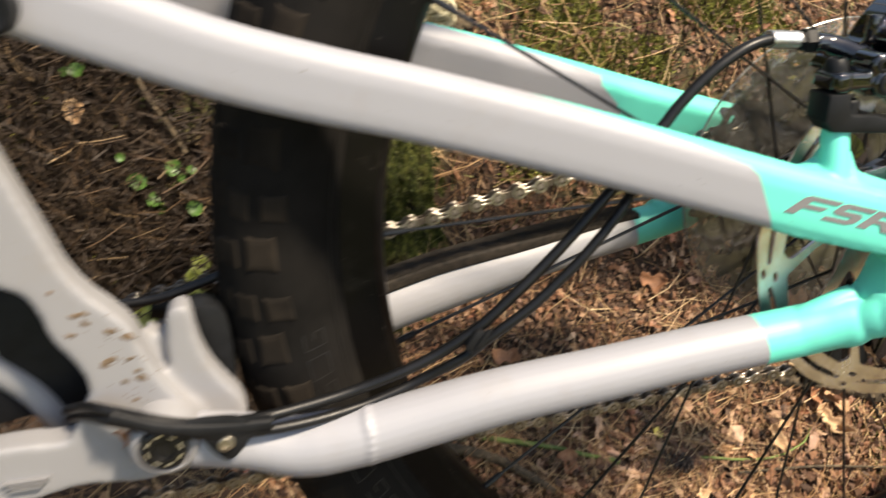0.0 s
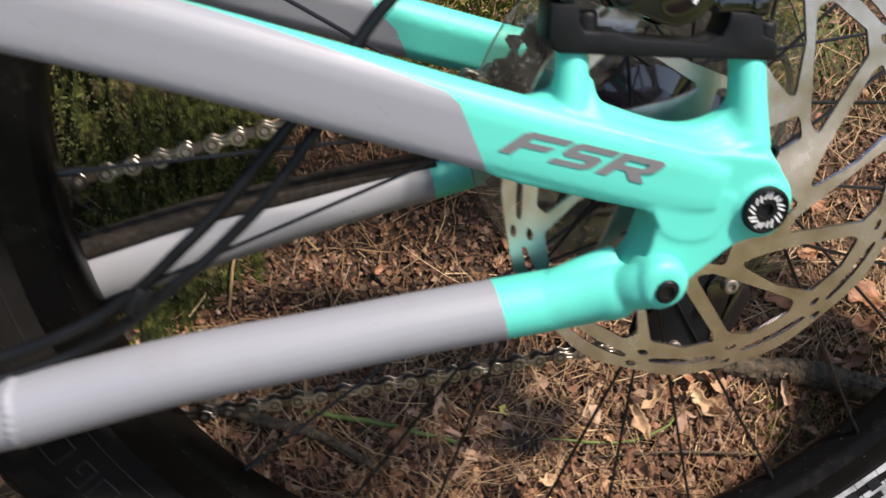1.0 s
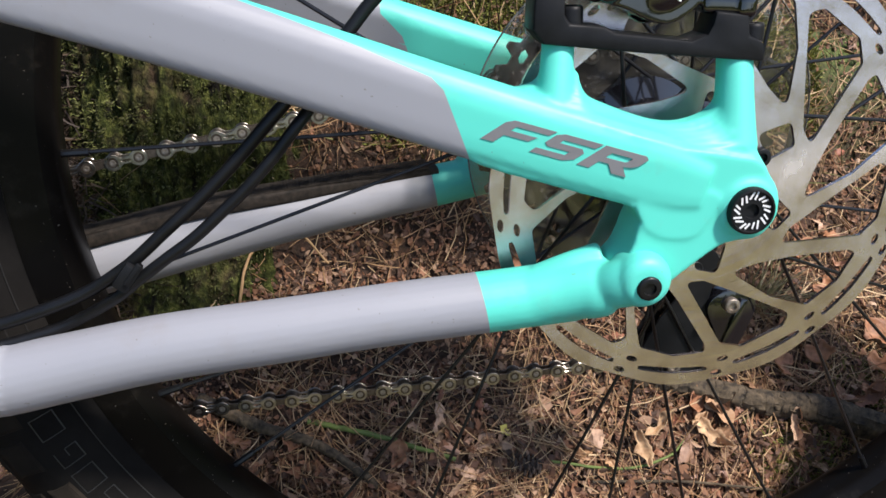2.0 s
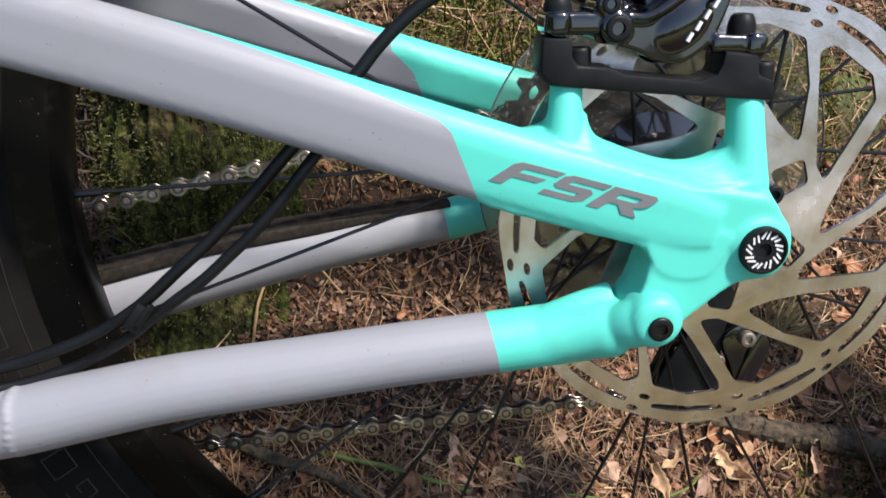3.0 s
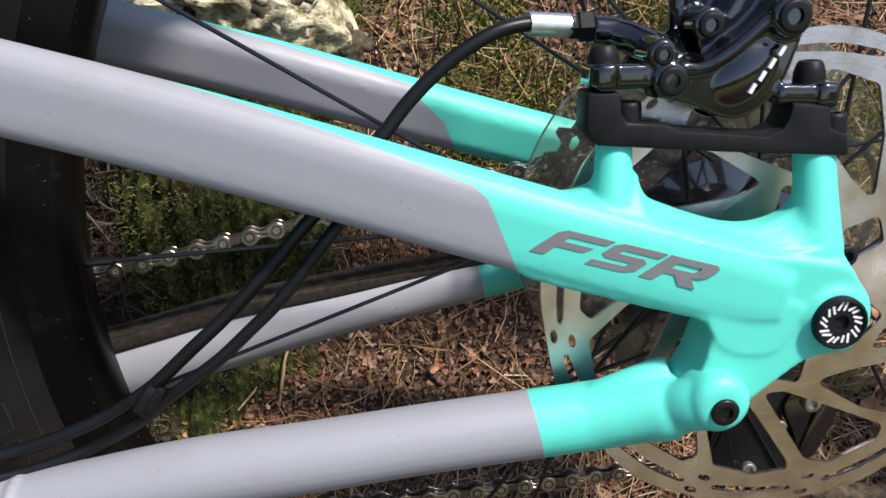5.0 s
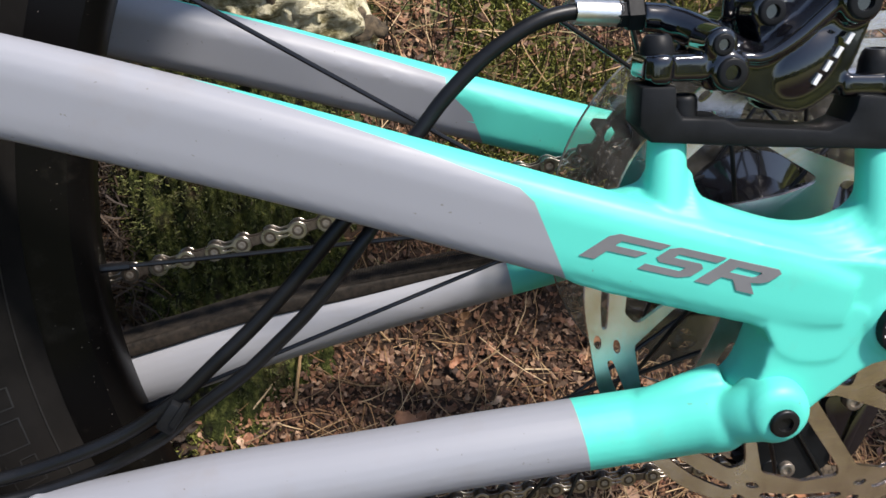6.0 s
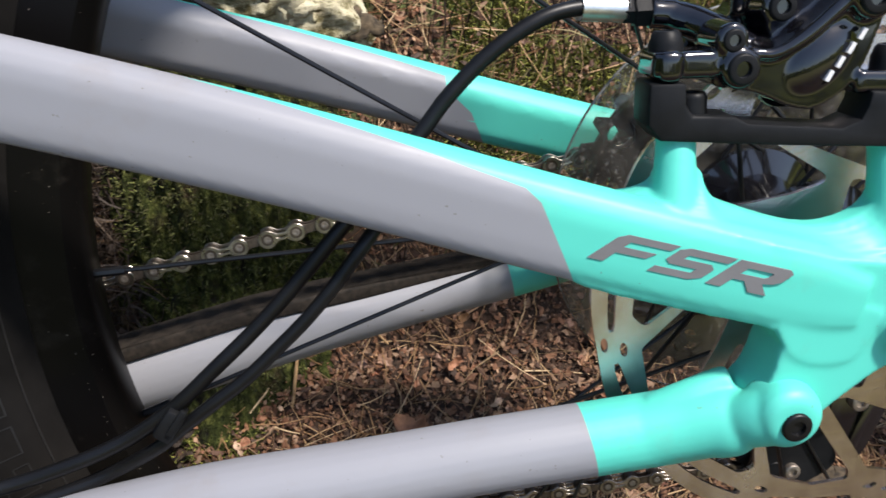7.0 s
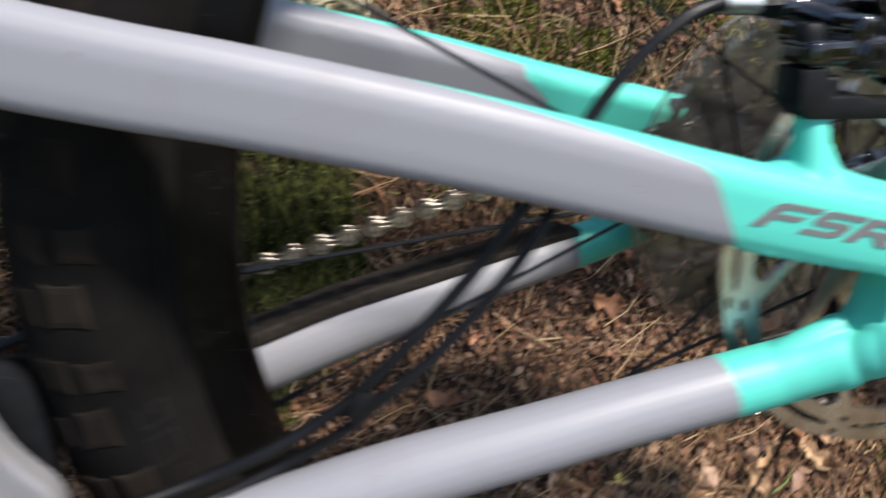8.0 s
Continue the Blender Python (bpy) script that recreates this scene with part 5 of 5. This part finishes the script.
class Scatter:
    """Collects many small pieces in one mesh."""

    def __init__(self):
        self.verts, self.faces = [], []

    def add(self, vs, fs):
        o = len(self.verts)
        self.verts += [tuple(v) for v in vs]
        self.faces += [tuple(o + i for i in f) for f in fs]

    def blade(self, p, way, length, width, rng):
        side = way.cross(Vector((rng.gauss(0, 1), rng.gauss(0, 1), rng.gauss(0, 1)))).normalized() * width
        q = p + way * length * 0.6
        t = p + way * length + Vector((rng.gauss(0, 1), rng.gauss(0, 1), rng.gauss(0, 1))) * length * 0.15
        self.add([p - side, p + side, q + side * 0.7, q - side * 0.7, t], [(0, 1, 2, 3), (3, 2, 4)])

    def needle(self, p, way, length, r, bend):
        """A thin bent stalk with three sides."""
        up = Vector((0, 0, 1))
        side = way.cross(up).normalized()
        rings = []
        for i in range(4):
            f = i / 3
            c = p + way * length * (f - 0.5) + side * bend * length * (f * (1 - f)) * 2 + up * 0.3 * bend * length * f * (1 - f)
            rr = r * (1 - 0.5 * f)
            rings.append([c + side * rr, c - side * rr * 0.7 + up * rr, c - side * rr * 0.7 - up * rr])
        vs = [v for g in rings for v in g]
        fs = []
        for i in range(3):
            for k in range(3):
                fs.append((i * 3 + k, i * 3 + (k + 1) % 3, i * 3 + 3 + (k + 1) % 3, i * 3 + 3 + k))
        self.add(vs, fs)

    def chip(self, p, m, size, thick, rng, n=7):
        """A small broken flake with a ragged rim, domed or cupped."""
        rim = []
        long = rng.uniform(1.0, 1.9)
        cup = rng.uniform(-0.55, 0.55) * size
        turn = rng.uniform(0, 6.28)
        for k in range(n):
            a = 2 * math.pi * (k + rng.uniform(-0.3, 0.3)) / n
            r = size * rng.uniform(0.45, 1.0)
            x, y = r * math.cos(a) * long, r * math.sin(a) * 0.8
            bend = (x * math.cos(turn) + y * math.sin(turn)) / size
            rim.append(p + m @ Vector((x, y, thick + cup * bend * bend + rng.uniform(-0.15, 0.15) * size)))
        hub = p + m @ Vector((rng.uniform(-0.2, 0.2) * size, rng.uniform(-0.2, 0.2) * size, thick + rng.uniform(-0.1, 0.2) * size))
        self.add(rim + [hub], [(k, (k + 1) % n, n) for k in range(n)])

    def torn(self, p, m, length, width, curl, rng):
        """A torn piece of a dry leaf: ragged sides, folded along a rib, curled."""
        rows_, cols = 11, 6
        o1, o2 = rng.uniform(0, 9), rng.uniform(0, 9)
        vs = []
        for i in range(rows_):
            f = i / (rows_ - 1)
            body = math.sin(math.pi * (0.10 + 0.84 * f)) ** 0.7
            left = width * body * (0.65 + 0.75 * noise.noise(Vector((f * 3.4, o1, 0.3))) + 0.25 * noise.noise(Vector((f * 13, o1, 2.3))))
            right = width * body * (0.65 + 0.75 * noise.noise(Vector((f * 3.4, o2, 5.3))) + 0.25 * noise.noise(Vector((f * 13, o2, 7.3))))
            for j in range(cols):
                s = -1 + 2 * j / (cols - 1)
                w = max(0.06 * width, left if s < 0 else right) * s
                z = curl * length * ((f - 0.5) ** 2 * 1.6 + abs(s) ** 1.5 * 0.22) + 0.09 * length * noise.noise(Vector((f * 4, s * 2 + o1, o2)))
                vs.append(p + m @ Vector((length * (f - 0.5), w, z)))
        self.add(vs, [(i * cols + j, i * cols + j + 1, (i + 1) * cols + j + 1, (i + 1) * cols + j) for i in range(rows_ - 1) for j in range(cols - 1)])

    def leaf(self, p, m, length, width, curl, rng):
        """A dry leaf: pointed, folded along its rib and curled."""
        vs = []
        rows_ = 7
        for i in range(rows_):
            f = i / (rows_ - 1)
            w = width * (math.sin(math.pi * min(1, f * 0.92 + 0.04)) ** 0.8) * (1 + 0.15 * math.sin(9 * f + rng.random()))
            for s in (-1, -0.5, 0, 0.5, 1):
                vs.append(p + m @ Vector((length * (f - 0.5), w * s, curl * length * ((f - 0.5) ** 2 * 2 + abs(s) * 0.30 * (1 - f)) + rng.uniform(-0.03, 0.03) * width)))
        self.add(vs, [(i * 5 + j, i * 5 + j + 1, i * 5 + j + 6, i * 5 + j + 5) for i in range(rows_ - 1) for j in range(4)])

    def build(self, name, material, smooth=False):
        me = bpy.data.meshes.new(name)
        me.from_pydata(self.verts, [], self.faces)
        me.materials.append(material)
        if smooth:
            me.shade_smooth()
        return new(name, me)


def slope_turn(x, y, rng, tip=0.35):
    e = 0.01
    nrm = Vector((-(ground_height(x + e, y) - ground_height(x - e, y)) / (2 * e), -(ground_height(x, y + e) - ground_height(x, y - e)) / (2 * e), 1)).normalized()
    nrm = (nrm + Vector((rng.gauss(0, tip), rng.gauss(0, tip), 0))).normalized()
    q = nrm.to_track_quat("Z", "X").to_matrix()
    return q @ Matrix.Rotation(rng.uniform(0, 6.283), 3, "Z")


tree_trunk()


def spot(x, y, lift=0.0):
    return Vector((x, y, ground_height(x, y) + lift))


# ---- litter on the ground ----
def scatter_litter():
    rng = random.Random(77)
    chips, needles, leaves, grass, moss, thicket, stalks, straw = (Scatter() for _ in range(8))

    def place():
        return rng.uniform(-0.62, 0.44), rng.uniform(-0.08, 0.54)

    for _ in range(105000):
        x, y = place()
        if x < -0.30 and y > 0.17 or x < -0.36 or -0.26 < x < -0.17 and y > 0.25 and rng.random() < 0.85:
            continue
        if y > 0.31 and noise.noise(Vector((x * 11, y * 11, 2.0))) > -0.06 and rng.random() < 0.75:
            continue
        s = rng.choice((0.0012, 0.0015, 0.0018, 0.0022, 0.0026, 0.0030, 0.0036, 0.0045, 0.0060)) * (0.62 if y > 0.13 else 0.95)
        chips.chip(spot(x, y, rng.uniform(0, 0.007)), slope_turn(x, y, rng, 0.65), s, 0.0005, rng)
    for _ in range(10500):
        x, y = place()
        if y > 0.32 and rng.random() < 0.6:
            continue
        if x < -0.30 and y > 0.17 or 0.15 < y < 0.26 and x < 0.06 and rng.random() < 0.45:
            continue
        m = slope_turn(x, y, rng, 0.18)
        L = rng.uniform(0.02, 0.07) if y < 0.3 else rng.uniform(0.03, 0.09)
        needles.needle(spot(x, y, rng.uniform(0.002, 0.008)), m @ Vector((1, 0, 0)), L, rng.uniform(0.00025, 0.0006), rng.uniform(-0.35, 0.35))
    # straw and pale needles lie thickest low on the bank
    for _ in range(1500):
        x, y = rng.uniform(-0.24, 0.44), rng.uniform(-0.08, 0.20)
        m = slope_turn(x, y, rng, 0.22)
        straw.needle(spot(x, y, rng.uniform(0.004, 0.011)), m @ Vector((1, 0, 0)), rng.uniform(0.015, 0.065), rng.uniform(0.00022, 0.0005), rng.uniform(-0.4, 0.4))
    for _ in range(4200):
        x, y = place()
        if x < -0.30 and y > 0.15 or -0.26 < x < -0.17 and y > 0.24 or y > 0.30 and rng.random() < 0.5:
            continue
        L = 0.005 + 0.022 * rng.random() ** 2.2
        L *= 1.0 if y < 0.14 and x > -0.10 else 0.55
        leaves.torn(spot(x, y, rng.uniform(0.002, 0.008)), slope_turn(x, y, rng, 0.45), L, L * rng.uniform(0.22, 0.5), rng.uniform(-1.1, 1.2), rng)
    for _ in range(900):
        x, y = rng.uniform(-0.28, 0.42), rng.uniform(0.27, 0.54)
        way = Vector((rng.gauss(0, 0.7), rng.gauss(-0.3, 0.6), rng.uniform(0.1, 1.0))).normalized()
        grass.blade(spot(x, y), way, rng.uniform(0.02, 0.05), 0.0006, rng)
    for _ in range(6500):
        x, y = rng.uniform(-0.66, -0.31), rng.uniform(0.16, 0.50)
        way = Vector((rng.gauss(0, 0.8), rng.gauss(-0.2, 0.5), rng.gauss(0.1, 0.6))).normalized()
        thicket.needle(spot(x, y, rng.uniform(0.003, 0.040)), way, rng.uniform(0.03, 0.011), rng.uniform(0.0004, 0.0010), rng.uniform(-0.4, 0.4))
    # long hanging stalks over the hollow, its shade put into their colour
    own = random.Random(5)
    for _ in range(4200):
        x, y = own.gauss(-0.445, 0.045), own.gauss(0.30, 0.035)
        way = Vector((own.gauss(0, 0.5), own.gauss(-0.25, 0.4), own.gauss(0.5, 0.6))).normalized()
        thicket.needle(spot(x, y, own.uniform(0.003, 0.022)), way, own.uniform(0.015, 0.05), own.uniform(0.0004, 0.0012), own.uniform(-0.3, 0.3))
    for _ in range(240):
        x, y = own.gauss(-0.430, 0.05), own.gauss(0.30, 0.04)
        way = Vector((own.gauss(0.1, 0.7), own.gauss(-0.1, 0.3), own.gauss(0.6, 0.5))).normalized()
        stalks.needle(spot(x, y, own.uniform(0.010, 0.032)), way, own.uniform(0.03, 0.07), own.uniform(0.0003, 0.0008), own.uniform(-0.7, 0.7))
    for _ in range(56000):
        x, y = rng.uniform(-0.20, 0.26), rng.uniform(0.30, 0.50)
        if noise.noise(Vector((x * 11, y * 11, 2.0))) < -0.06:
            continue
        way = Vector((rng.gauss(0, 0.6), rng.gauss(-0.5, 0.5), rng.uniform(0.3, 1.0))).normalized()
        moss.blade(spot(x, y, -0.001), way, rng.uniform(0.004, 0.010), 0.0009, rng)
    for _ in range(260):
        x, y = rng.uniform(-0.18, 0.12), rng.uniform(0.27, 0.45)
        way = Vector((rng.gauss(0, 0.25), rng.gauss(-0.3, 0.2), 1.0)).normalized()
        L = rng.uniform(0.03, 0.07)
        thicket.needle(spot(x, y) + way * L * 0.5, way, L, rng.uniform(0.0004, 0.0009), rng.uniform(-0.3, 0.3))
    for _ in range(5200):
        x, y = rng.gauss(-0.535, 0.035), rng.uniform(0.24, 0.50)
        way = Vector((rng.gauss(0, 0.6), rng.gauss(-0.5, 0.5), rng.uniform(0.3, 1.0))).normalized()
        moss.blade(spot(x, y, 0.001), way, rng.uniform(0.004, 0.011), 0.0007, rng)
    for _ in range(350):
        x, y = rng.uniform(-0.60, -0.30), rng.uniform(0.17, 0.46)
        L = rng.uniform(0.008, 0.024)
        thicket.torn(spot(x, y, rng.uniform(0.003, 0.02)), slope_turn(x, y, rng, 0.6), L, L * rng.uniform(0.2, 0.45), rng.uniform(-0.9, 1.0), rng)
    # a mossy spot below the fallen branch and one at the foot of the trunk
    for cx, cy, rr, count in ((0.165, 0.088, 0.032, 1800), (0.185, 0.068, 0.022, 900), (0.234, 0.129, 0.030, 700), (-0.290, 0.205, 0.030, 900)):
        for _ in range(count):
            x, y = rng.gauss(cx, rr * 0.6), rng.gauss(cy, rr * 0.45)
            way = Vector((rng.gauss(0, 0.6), rng.gauss(-0.3, 0.5), rng.uniform(0.3, 1.0))).normalized()
            moss.blade(spot(x, y, 0.001), way, rng.uniform(0.003, 0.009), 0.0006, rng)
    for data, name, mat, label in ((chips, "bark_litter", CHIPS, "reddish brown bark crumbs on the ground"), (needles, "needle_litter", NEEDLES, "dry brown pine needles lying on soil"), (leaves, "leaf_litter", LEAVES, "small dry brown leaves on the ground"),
                                   (straw, "straw_litter", NEEDLES, "pale straw and needles strewn over the soil"), (grass, "dry_grass", GRASS, "thin dry grass on the bank"), (moss, "bank_moss", SUNLIT_MOSS, "green moss patches on the bank, sunlight put into their colour"), (stalks, "dry_stems", STALKS, "long pale dry stems hanging in a hollow"), (thicket, "dead_stalks", SHADE_STALKS, "tangle of dead brown stalks, darkened in colour for the hollow's shade")):
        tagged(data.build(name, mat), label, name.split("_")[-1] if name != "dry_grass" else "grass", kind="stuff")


scatter_litter()


def stick(name, points, r0, r1, material, label, knots=0, seed=1):
    rng = random.Random(seed)
    pts = [spot(x, y, lift) for x, y, lift in points]
    bm = bmesh.new()
    line = spline(pts, 26 if r0 > 0.004 else 10)
    offs = [Vector((rng.gauss(0, 1), rng.gauss(0, 1), rng.gauss(0, 1))) * r0 * (0.05 if r0 > 0.004 else 0.10) for _ in line]
    line = [p + o for p, o in zip(line, offs)]

    def section(f):
        r = r0 + (r1 - r0) * f
        return [(a * (1 + 0.22 * noise.noise(Vector((a * 200, b * 200, f * 17))) + 0.16 * noise.noise(Vector((a * 420, b * 420, f * 60)))), b * (1 + 0.16 * noise.noise(Vector((a * 420 + 7, b * 420, f * 75))))) for a, b in ring(r, 28 if r0 > 0.004 else 12)]

    sweep(bm, line, section, (0.2, 0.3, 1))
    ob = new(name, to_mesh(name, bm, material))
    for k in range(knots):
        p = line[int(len(line) * (k + 0.7) / (knots + 0.8))]
        bm = bmesh.new()
        blob(bm, p + Vector((0, -r0 * 0.62, r0 * 0.35)), (r0 * 0.62, r0 * 0.55, r0 * 0.5), 3)
        for v in bm.verts:
            v.co += Vector((1, 1, 1)) * 0.12 * r0 * noise.noise(v.co * 400)
        part("knot", bm, material, ob, "dark knot in the bark")
    return tagged(ob, label, "branch" if r0 > 0.004 else "twig")


stick("fallen_branch", [(0.050, 0.151, 0.003), (0.071, 0.146, 0.005), (0.121, 0.133, 0.007), (0.153, 0.123, 0.008), (0.186, 0.112, 0.009), (0.228, 0.094, 0.010), (0.300, 0.062, 0.012), (0.420, 0.010, 0.012)], 0.0075, 0.0120, STICK, "grey-brown fallen branch lying in dry leaves", 3, 4)
stick("broken_stick", [(-0.264, 0.163, 0.005), (-0.222, 0.143, 0.008), (-0.179, 0.125, 0.008), (-0.141, 0.097, 0.006)], 0.0050, 0.0030, STICK, "short broken brown stick on the ground", 2, 5)
stick("green_twig", [(-0.187, 0.143, 0.006), (-0.136, 0.125, 0.008), (-0.086, 0.105, 0.007)], 0.0022, 0.0016, TWIG_GREEN, "thin mossy green twig on needles", 0, 6)
stick("curved_twig", [(-0.020, 0.100, 0.006), (0.030, 0.088, 0.010), (0.065, 0.092, 0.010), (0.082, 0.104, 0.006)], 0.0011, 0.0008, TWIG_GREEN, "thin curved greenish stem", 0, 7)
stick("dry_twig", [(-0.235, 0.215, 0.004), (-0.222, 0.238, 0.030), (-0.190, 0.245, 0.034), (-0.165, 0.240, 0.010)], 0.0012, 0.0008, NEEDLES, "thin bent dry twig beside the trunk", 0, 8)
stick("long_straw", [(0.008, 0.084, 0.010), (0.073, 0.077, 0.012), (0.139, 0.069, 0.012)], 0.0011, 0.0009, STICK, "thin straight brown twig", 0, 9)


def single_leaf(name, x, y, length, width, material, label, seed, curl=0.4, lift=0.008, torn=True):
    rng = random.Random(seed)
    data = Scatter()
    (data.torn if torn else data.leaf)(spot(x, y, lift), slope_turn(x, y, rng, 0.25), length, width, curl, rng)
    me_ob = data.build(name, material, True)
    s = me_ob.modifiers.new("thick", "SOLIDIFY")
    s.thickness = 0.0004
    return tagged(me_ob, label, "leaf")


for x, y, lift, length, seed in ((-0.428, 0.232, 0.026, 0.032, 61), (-0.390, 0.252, 0.026, 0.030, 62), (-0.384, 0.265, 0.022, 0.014, 63)):
    tagged(single_leaf("yellow_green_leaf", x, y, length, 0.009, YELLOW_GREEN, "long yellow-green leaf on dry needles", seed, 0.3, lift, False), group="yellow-green leaves")
single_leaf("yellow_leaf", -0.049, 0.120, 0.010, 0.0045, YELLOW_LEAF, "small yellow leaf lying on needles", 2)
for i, (x, y, L) in enumerate(((0.048, 0.098, 0.026), (0.062, 0.110, 0.024), (0.104, 0.103, 0.030), (0.093, 0.112, 0.018), (-0.030, 0.075, 0.016))):
    tagged(single_leaf("tan_leaf", x, y, L, L * 0.30, TAN_LEAF, "curled tan leaf on the ground", 10 + i, 0.7, 0.010), group="curled tan leaves")
for i, (x, y, L) in enumerate(((-0.125, 0.112, 0.020), (0.096, 0.127, 0.020), (0.174, 0.146, 0.020), (0.205, 0.152, 0.022), (0.235, 0.122, 0.018), (0.250, 0.140, 0.019), (0.150, 0.165, 0.018), (0.190, 0.170, 0.024), (-0.010, 0.232, 0.024), (-0.155, 0.190, 0.024), (0.115, 0.205, 0.030), (0.26, 0.16, 0.03), (0.215, 0.228, 0.024), (0.245, 0.235, 0.026), (0.228, 0.198, 0.020))):
    tagged(single_leaf("fallen_leaf", x, y, L, L * 0.5, ORANGE_LEAF, "fallen reddish brown leaf", 30 + i, 0.5), group="fallen reddish leaves")


def pine_cone(x, y):
    root = new("pine_cone")
    root.matrix_world = Matrix.Translation(spot(x, y, 0.001)) @ pose(0, 0, 0, 80, 20, 60)
    tagged(root, "small dark pine cone half buried in litter", "pine cone")
    bm = bmesh.new()
    disc_stack(bm, (0, 0, 0), [(-0.013, 0.003), (-0.006, 0.006), (0.004, 0.006), (0.013, 0.002)], 12, "z")
    part("core", bm, CONE, root)
    bm = bmesh.new()
    for k in range(60):
        a, z = 2.4 * k, -0.013 + 0.026 * k / 60
        r = 0.0085 * math.sin(math.pi * min(0.97, (k + 6) / 68)) ** 0.6
        blob(bm, (r * math.cos(a), r * math.sin(a), z), (0.0028, 0.0028, 0.0012), 1)
    part("scale", bm, CONE, root, "overlapping dark scales")


def grass_tuft(x, y, count, seed):
    """Long dry blades that fan out from one root."""
    rng = random.Random(seed)
    data = Scatter()
    for _ in range(count):
        root = spot(x + rng.gauss(0, 0.007), y + rng.gauss(0, 0.004), -0.002)
        way = Vector((rng.gauss(0.12, 0.55), rng.gauss(-0.15, 0.35), rng.uniform(0.5, 1.1))).normalized()
        L = rng.uniform(0.025, 0.075)
        data.needle(root + way * L * 0.5, way, L, rng.uniform(0.0004, 0.0009), rng.uniform(-0.25, 0.25))
    tagged(data.build("grass_tuft", STRAW), "tuft of long dry straw-coloured grass blades", "grass", kind="stuff")


grass_tuft(0.172, 0.195, 60, 91)


pine_cone(-0.038, 0.101)


def seedling(x, y, seed, tips):
    """A small green shoot; tips: x, y and size of each rounded leaf."""
    rng = random.Random(seed)
    root = new("green_seedling")
    p = spot(x, y)
    root.location = p
    tagged(root, "small green woodland seedling among dead stalks", "plant", group="green seedlings")
    for lx, ly, size in tips:
        tip = spot(lx, ly - 0.007, 0.034) - p
        bm = bmesh.new()
        tube(bm, [(0, 0, 0), tip * 0.5 + Vector((0, 0, 0.004)), tip], 0.0005, 6, 4)
        part("stem", bm, TWIG_GREEN, root)
        data = Scatter()
        nrm = (Vector((0.0, -0.75, 0.65)) + Vector((rng.gauss(0, 0.35), rng.gauss(0, 0.2), rng.gauss(0, 0.3)))).normalized()
        data.leaf(tip, nrm.to_track_quat("Z", "X").to_matrix() @ Matrix.Rotation(rng.uniform(0, 6.28), 3, "Z"), size, size * 0.46, 0.35, rng)
        blade = data.build("leaf", GREEN_LEAF, True)
        blade.parent = root


seedling(-0.405, 0.300, 3, ((-0.420, 0.298, 0.014), (-0.394, 0.308, 0.013), (-0.389, 0.305, 0.008), (-0.381, 0.309, 0.008), (-0.411, 0.292, 0.012), (-0.405, 0.290, 0.009)))
seedling(-0.380, 0.299, 4, ((-0.382, 0.294, 0.013),))
seedling(-0.446, 0.334, 5, ((-0.448, 0.330, 0.013), (-0.456, 0.327, 0.008)))
seedling(-0.430, 0.308, 6, ((-0.429, 0.304, 0.007),))
single_leaf("fallen_leaf", -0.456, 0.311, 0.019, 0.009, TAN_LEAF, "pale tan leaf caught in dead stalks", 71, 0.6, 0.022)
single_leaf("fallen_leaf", -0.447, 0.336, 0.012, 0.006, ORANGE_LEAF, "small orange leaf caught in dead stalks", 72, 0.5, 0.018)
stick("dead_stem", [(-0.412, 0.334, 0.036), (-0.405, 0.325, 0.038), (-0.393, 0.316, 0.038), (-0.383, 0.308, 0.034)], 0.0012, 0.0018, STICK, "bare brown stem among dead stalks", 0, 12)


def pale_log():
    """The weathered root beside the trunk."""
    bm = bmesh.new()
    line = spline([(-0.32, 0.385, 0.402), (-0.262, 0.350, 0.402), (-0.222, 0.345, 0.392), (-0.188, 0.352, 0.372), (-0.165, 0.368, 0.346)], 22)

    def section(f):
        r = 0.037 - 0.019 * f ** 2
        return [(a * (1 + 0.35 * noise.noise(Vector((a * 90, b * 90, f * 14)))), b * (1 + 0.35 * noise.noise(Vector((a * 90 + 5, b * 90, f * 11))))) for a, b in ring(r, 64)]

    sweep(bm, line, section)
    ob = new("weathered_root", to_mesh("weathered_root", bm, PALE_WOOD))
    tagged(ob, "pale weathered root with flaking bark beside the trunk", "root")
    rng = random.Random(14)
    for k in range(16):
        f = rng.uniform(0.25, 0.95)
        c = line[int(f * (len(line) - 1))]
        out = Vector((rng.gauss(0, 0.3), -0.8, rng.uniform(0.1, 0.9))).normalized()
        data = Scatter()
        L = rng.uniform(0.014, 0.034)
        turn = out.to_track_quat("Z", "X").to_matrix() @ Matrix.Rotation(rng.uniform(0, 3.1), 3, "Z")
        data.torn(c + out * (0.046 - 0.020 * f), turn, L, L * rng.uniform(0.3, 0.5), rng.uniform(-0.7, -0.1), rng)
        flake = data.build("bark_flake", PALE_WOOD if k % 3 else STICK, True)
        flake.parent = ob
        s = flake.modifiers.new("thick", "SOLIDIFY")
        s.thickness = 0.0014


pale_log()
leaf = single_leaf("orange_leaf", 0, 0, 0.013, 0.0055, ORANGE_LEAF, "small orange leaf stuck on the bike frame", 50, 0.5)
leaf.matrix_world = bike.matrix_world @ pose(-0.398, -0.0005, -0.044, 90, 30, 0) @ Matrix.Translation(-spot(0, 0, 0.008))
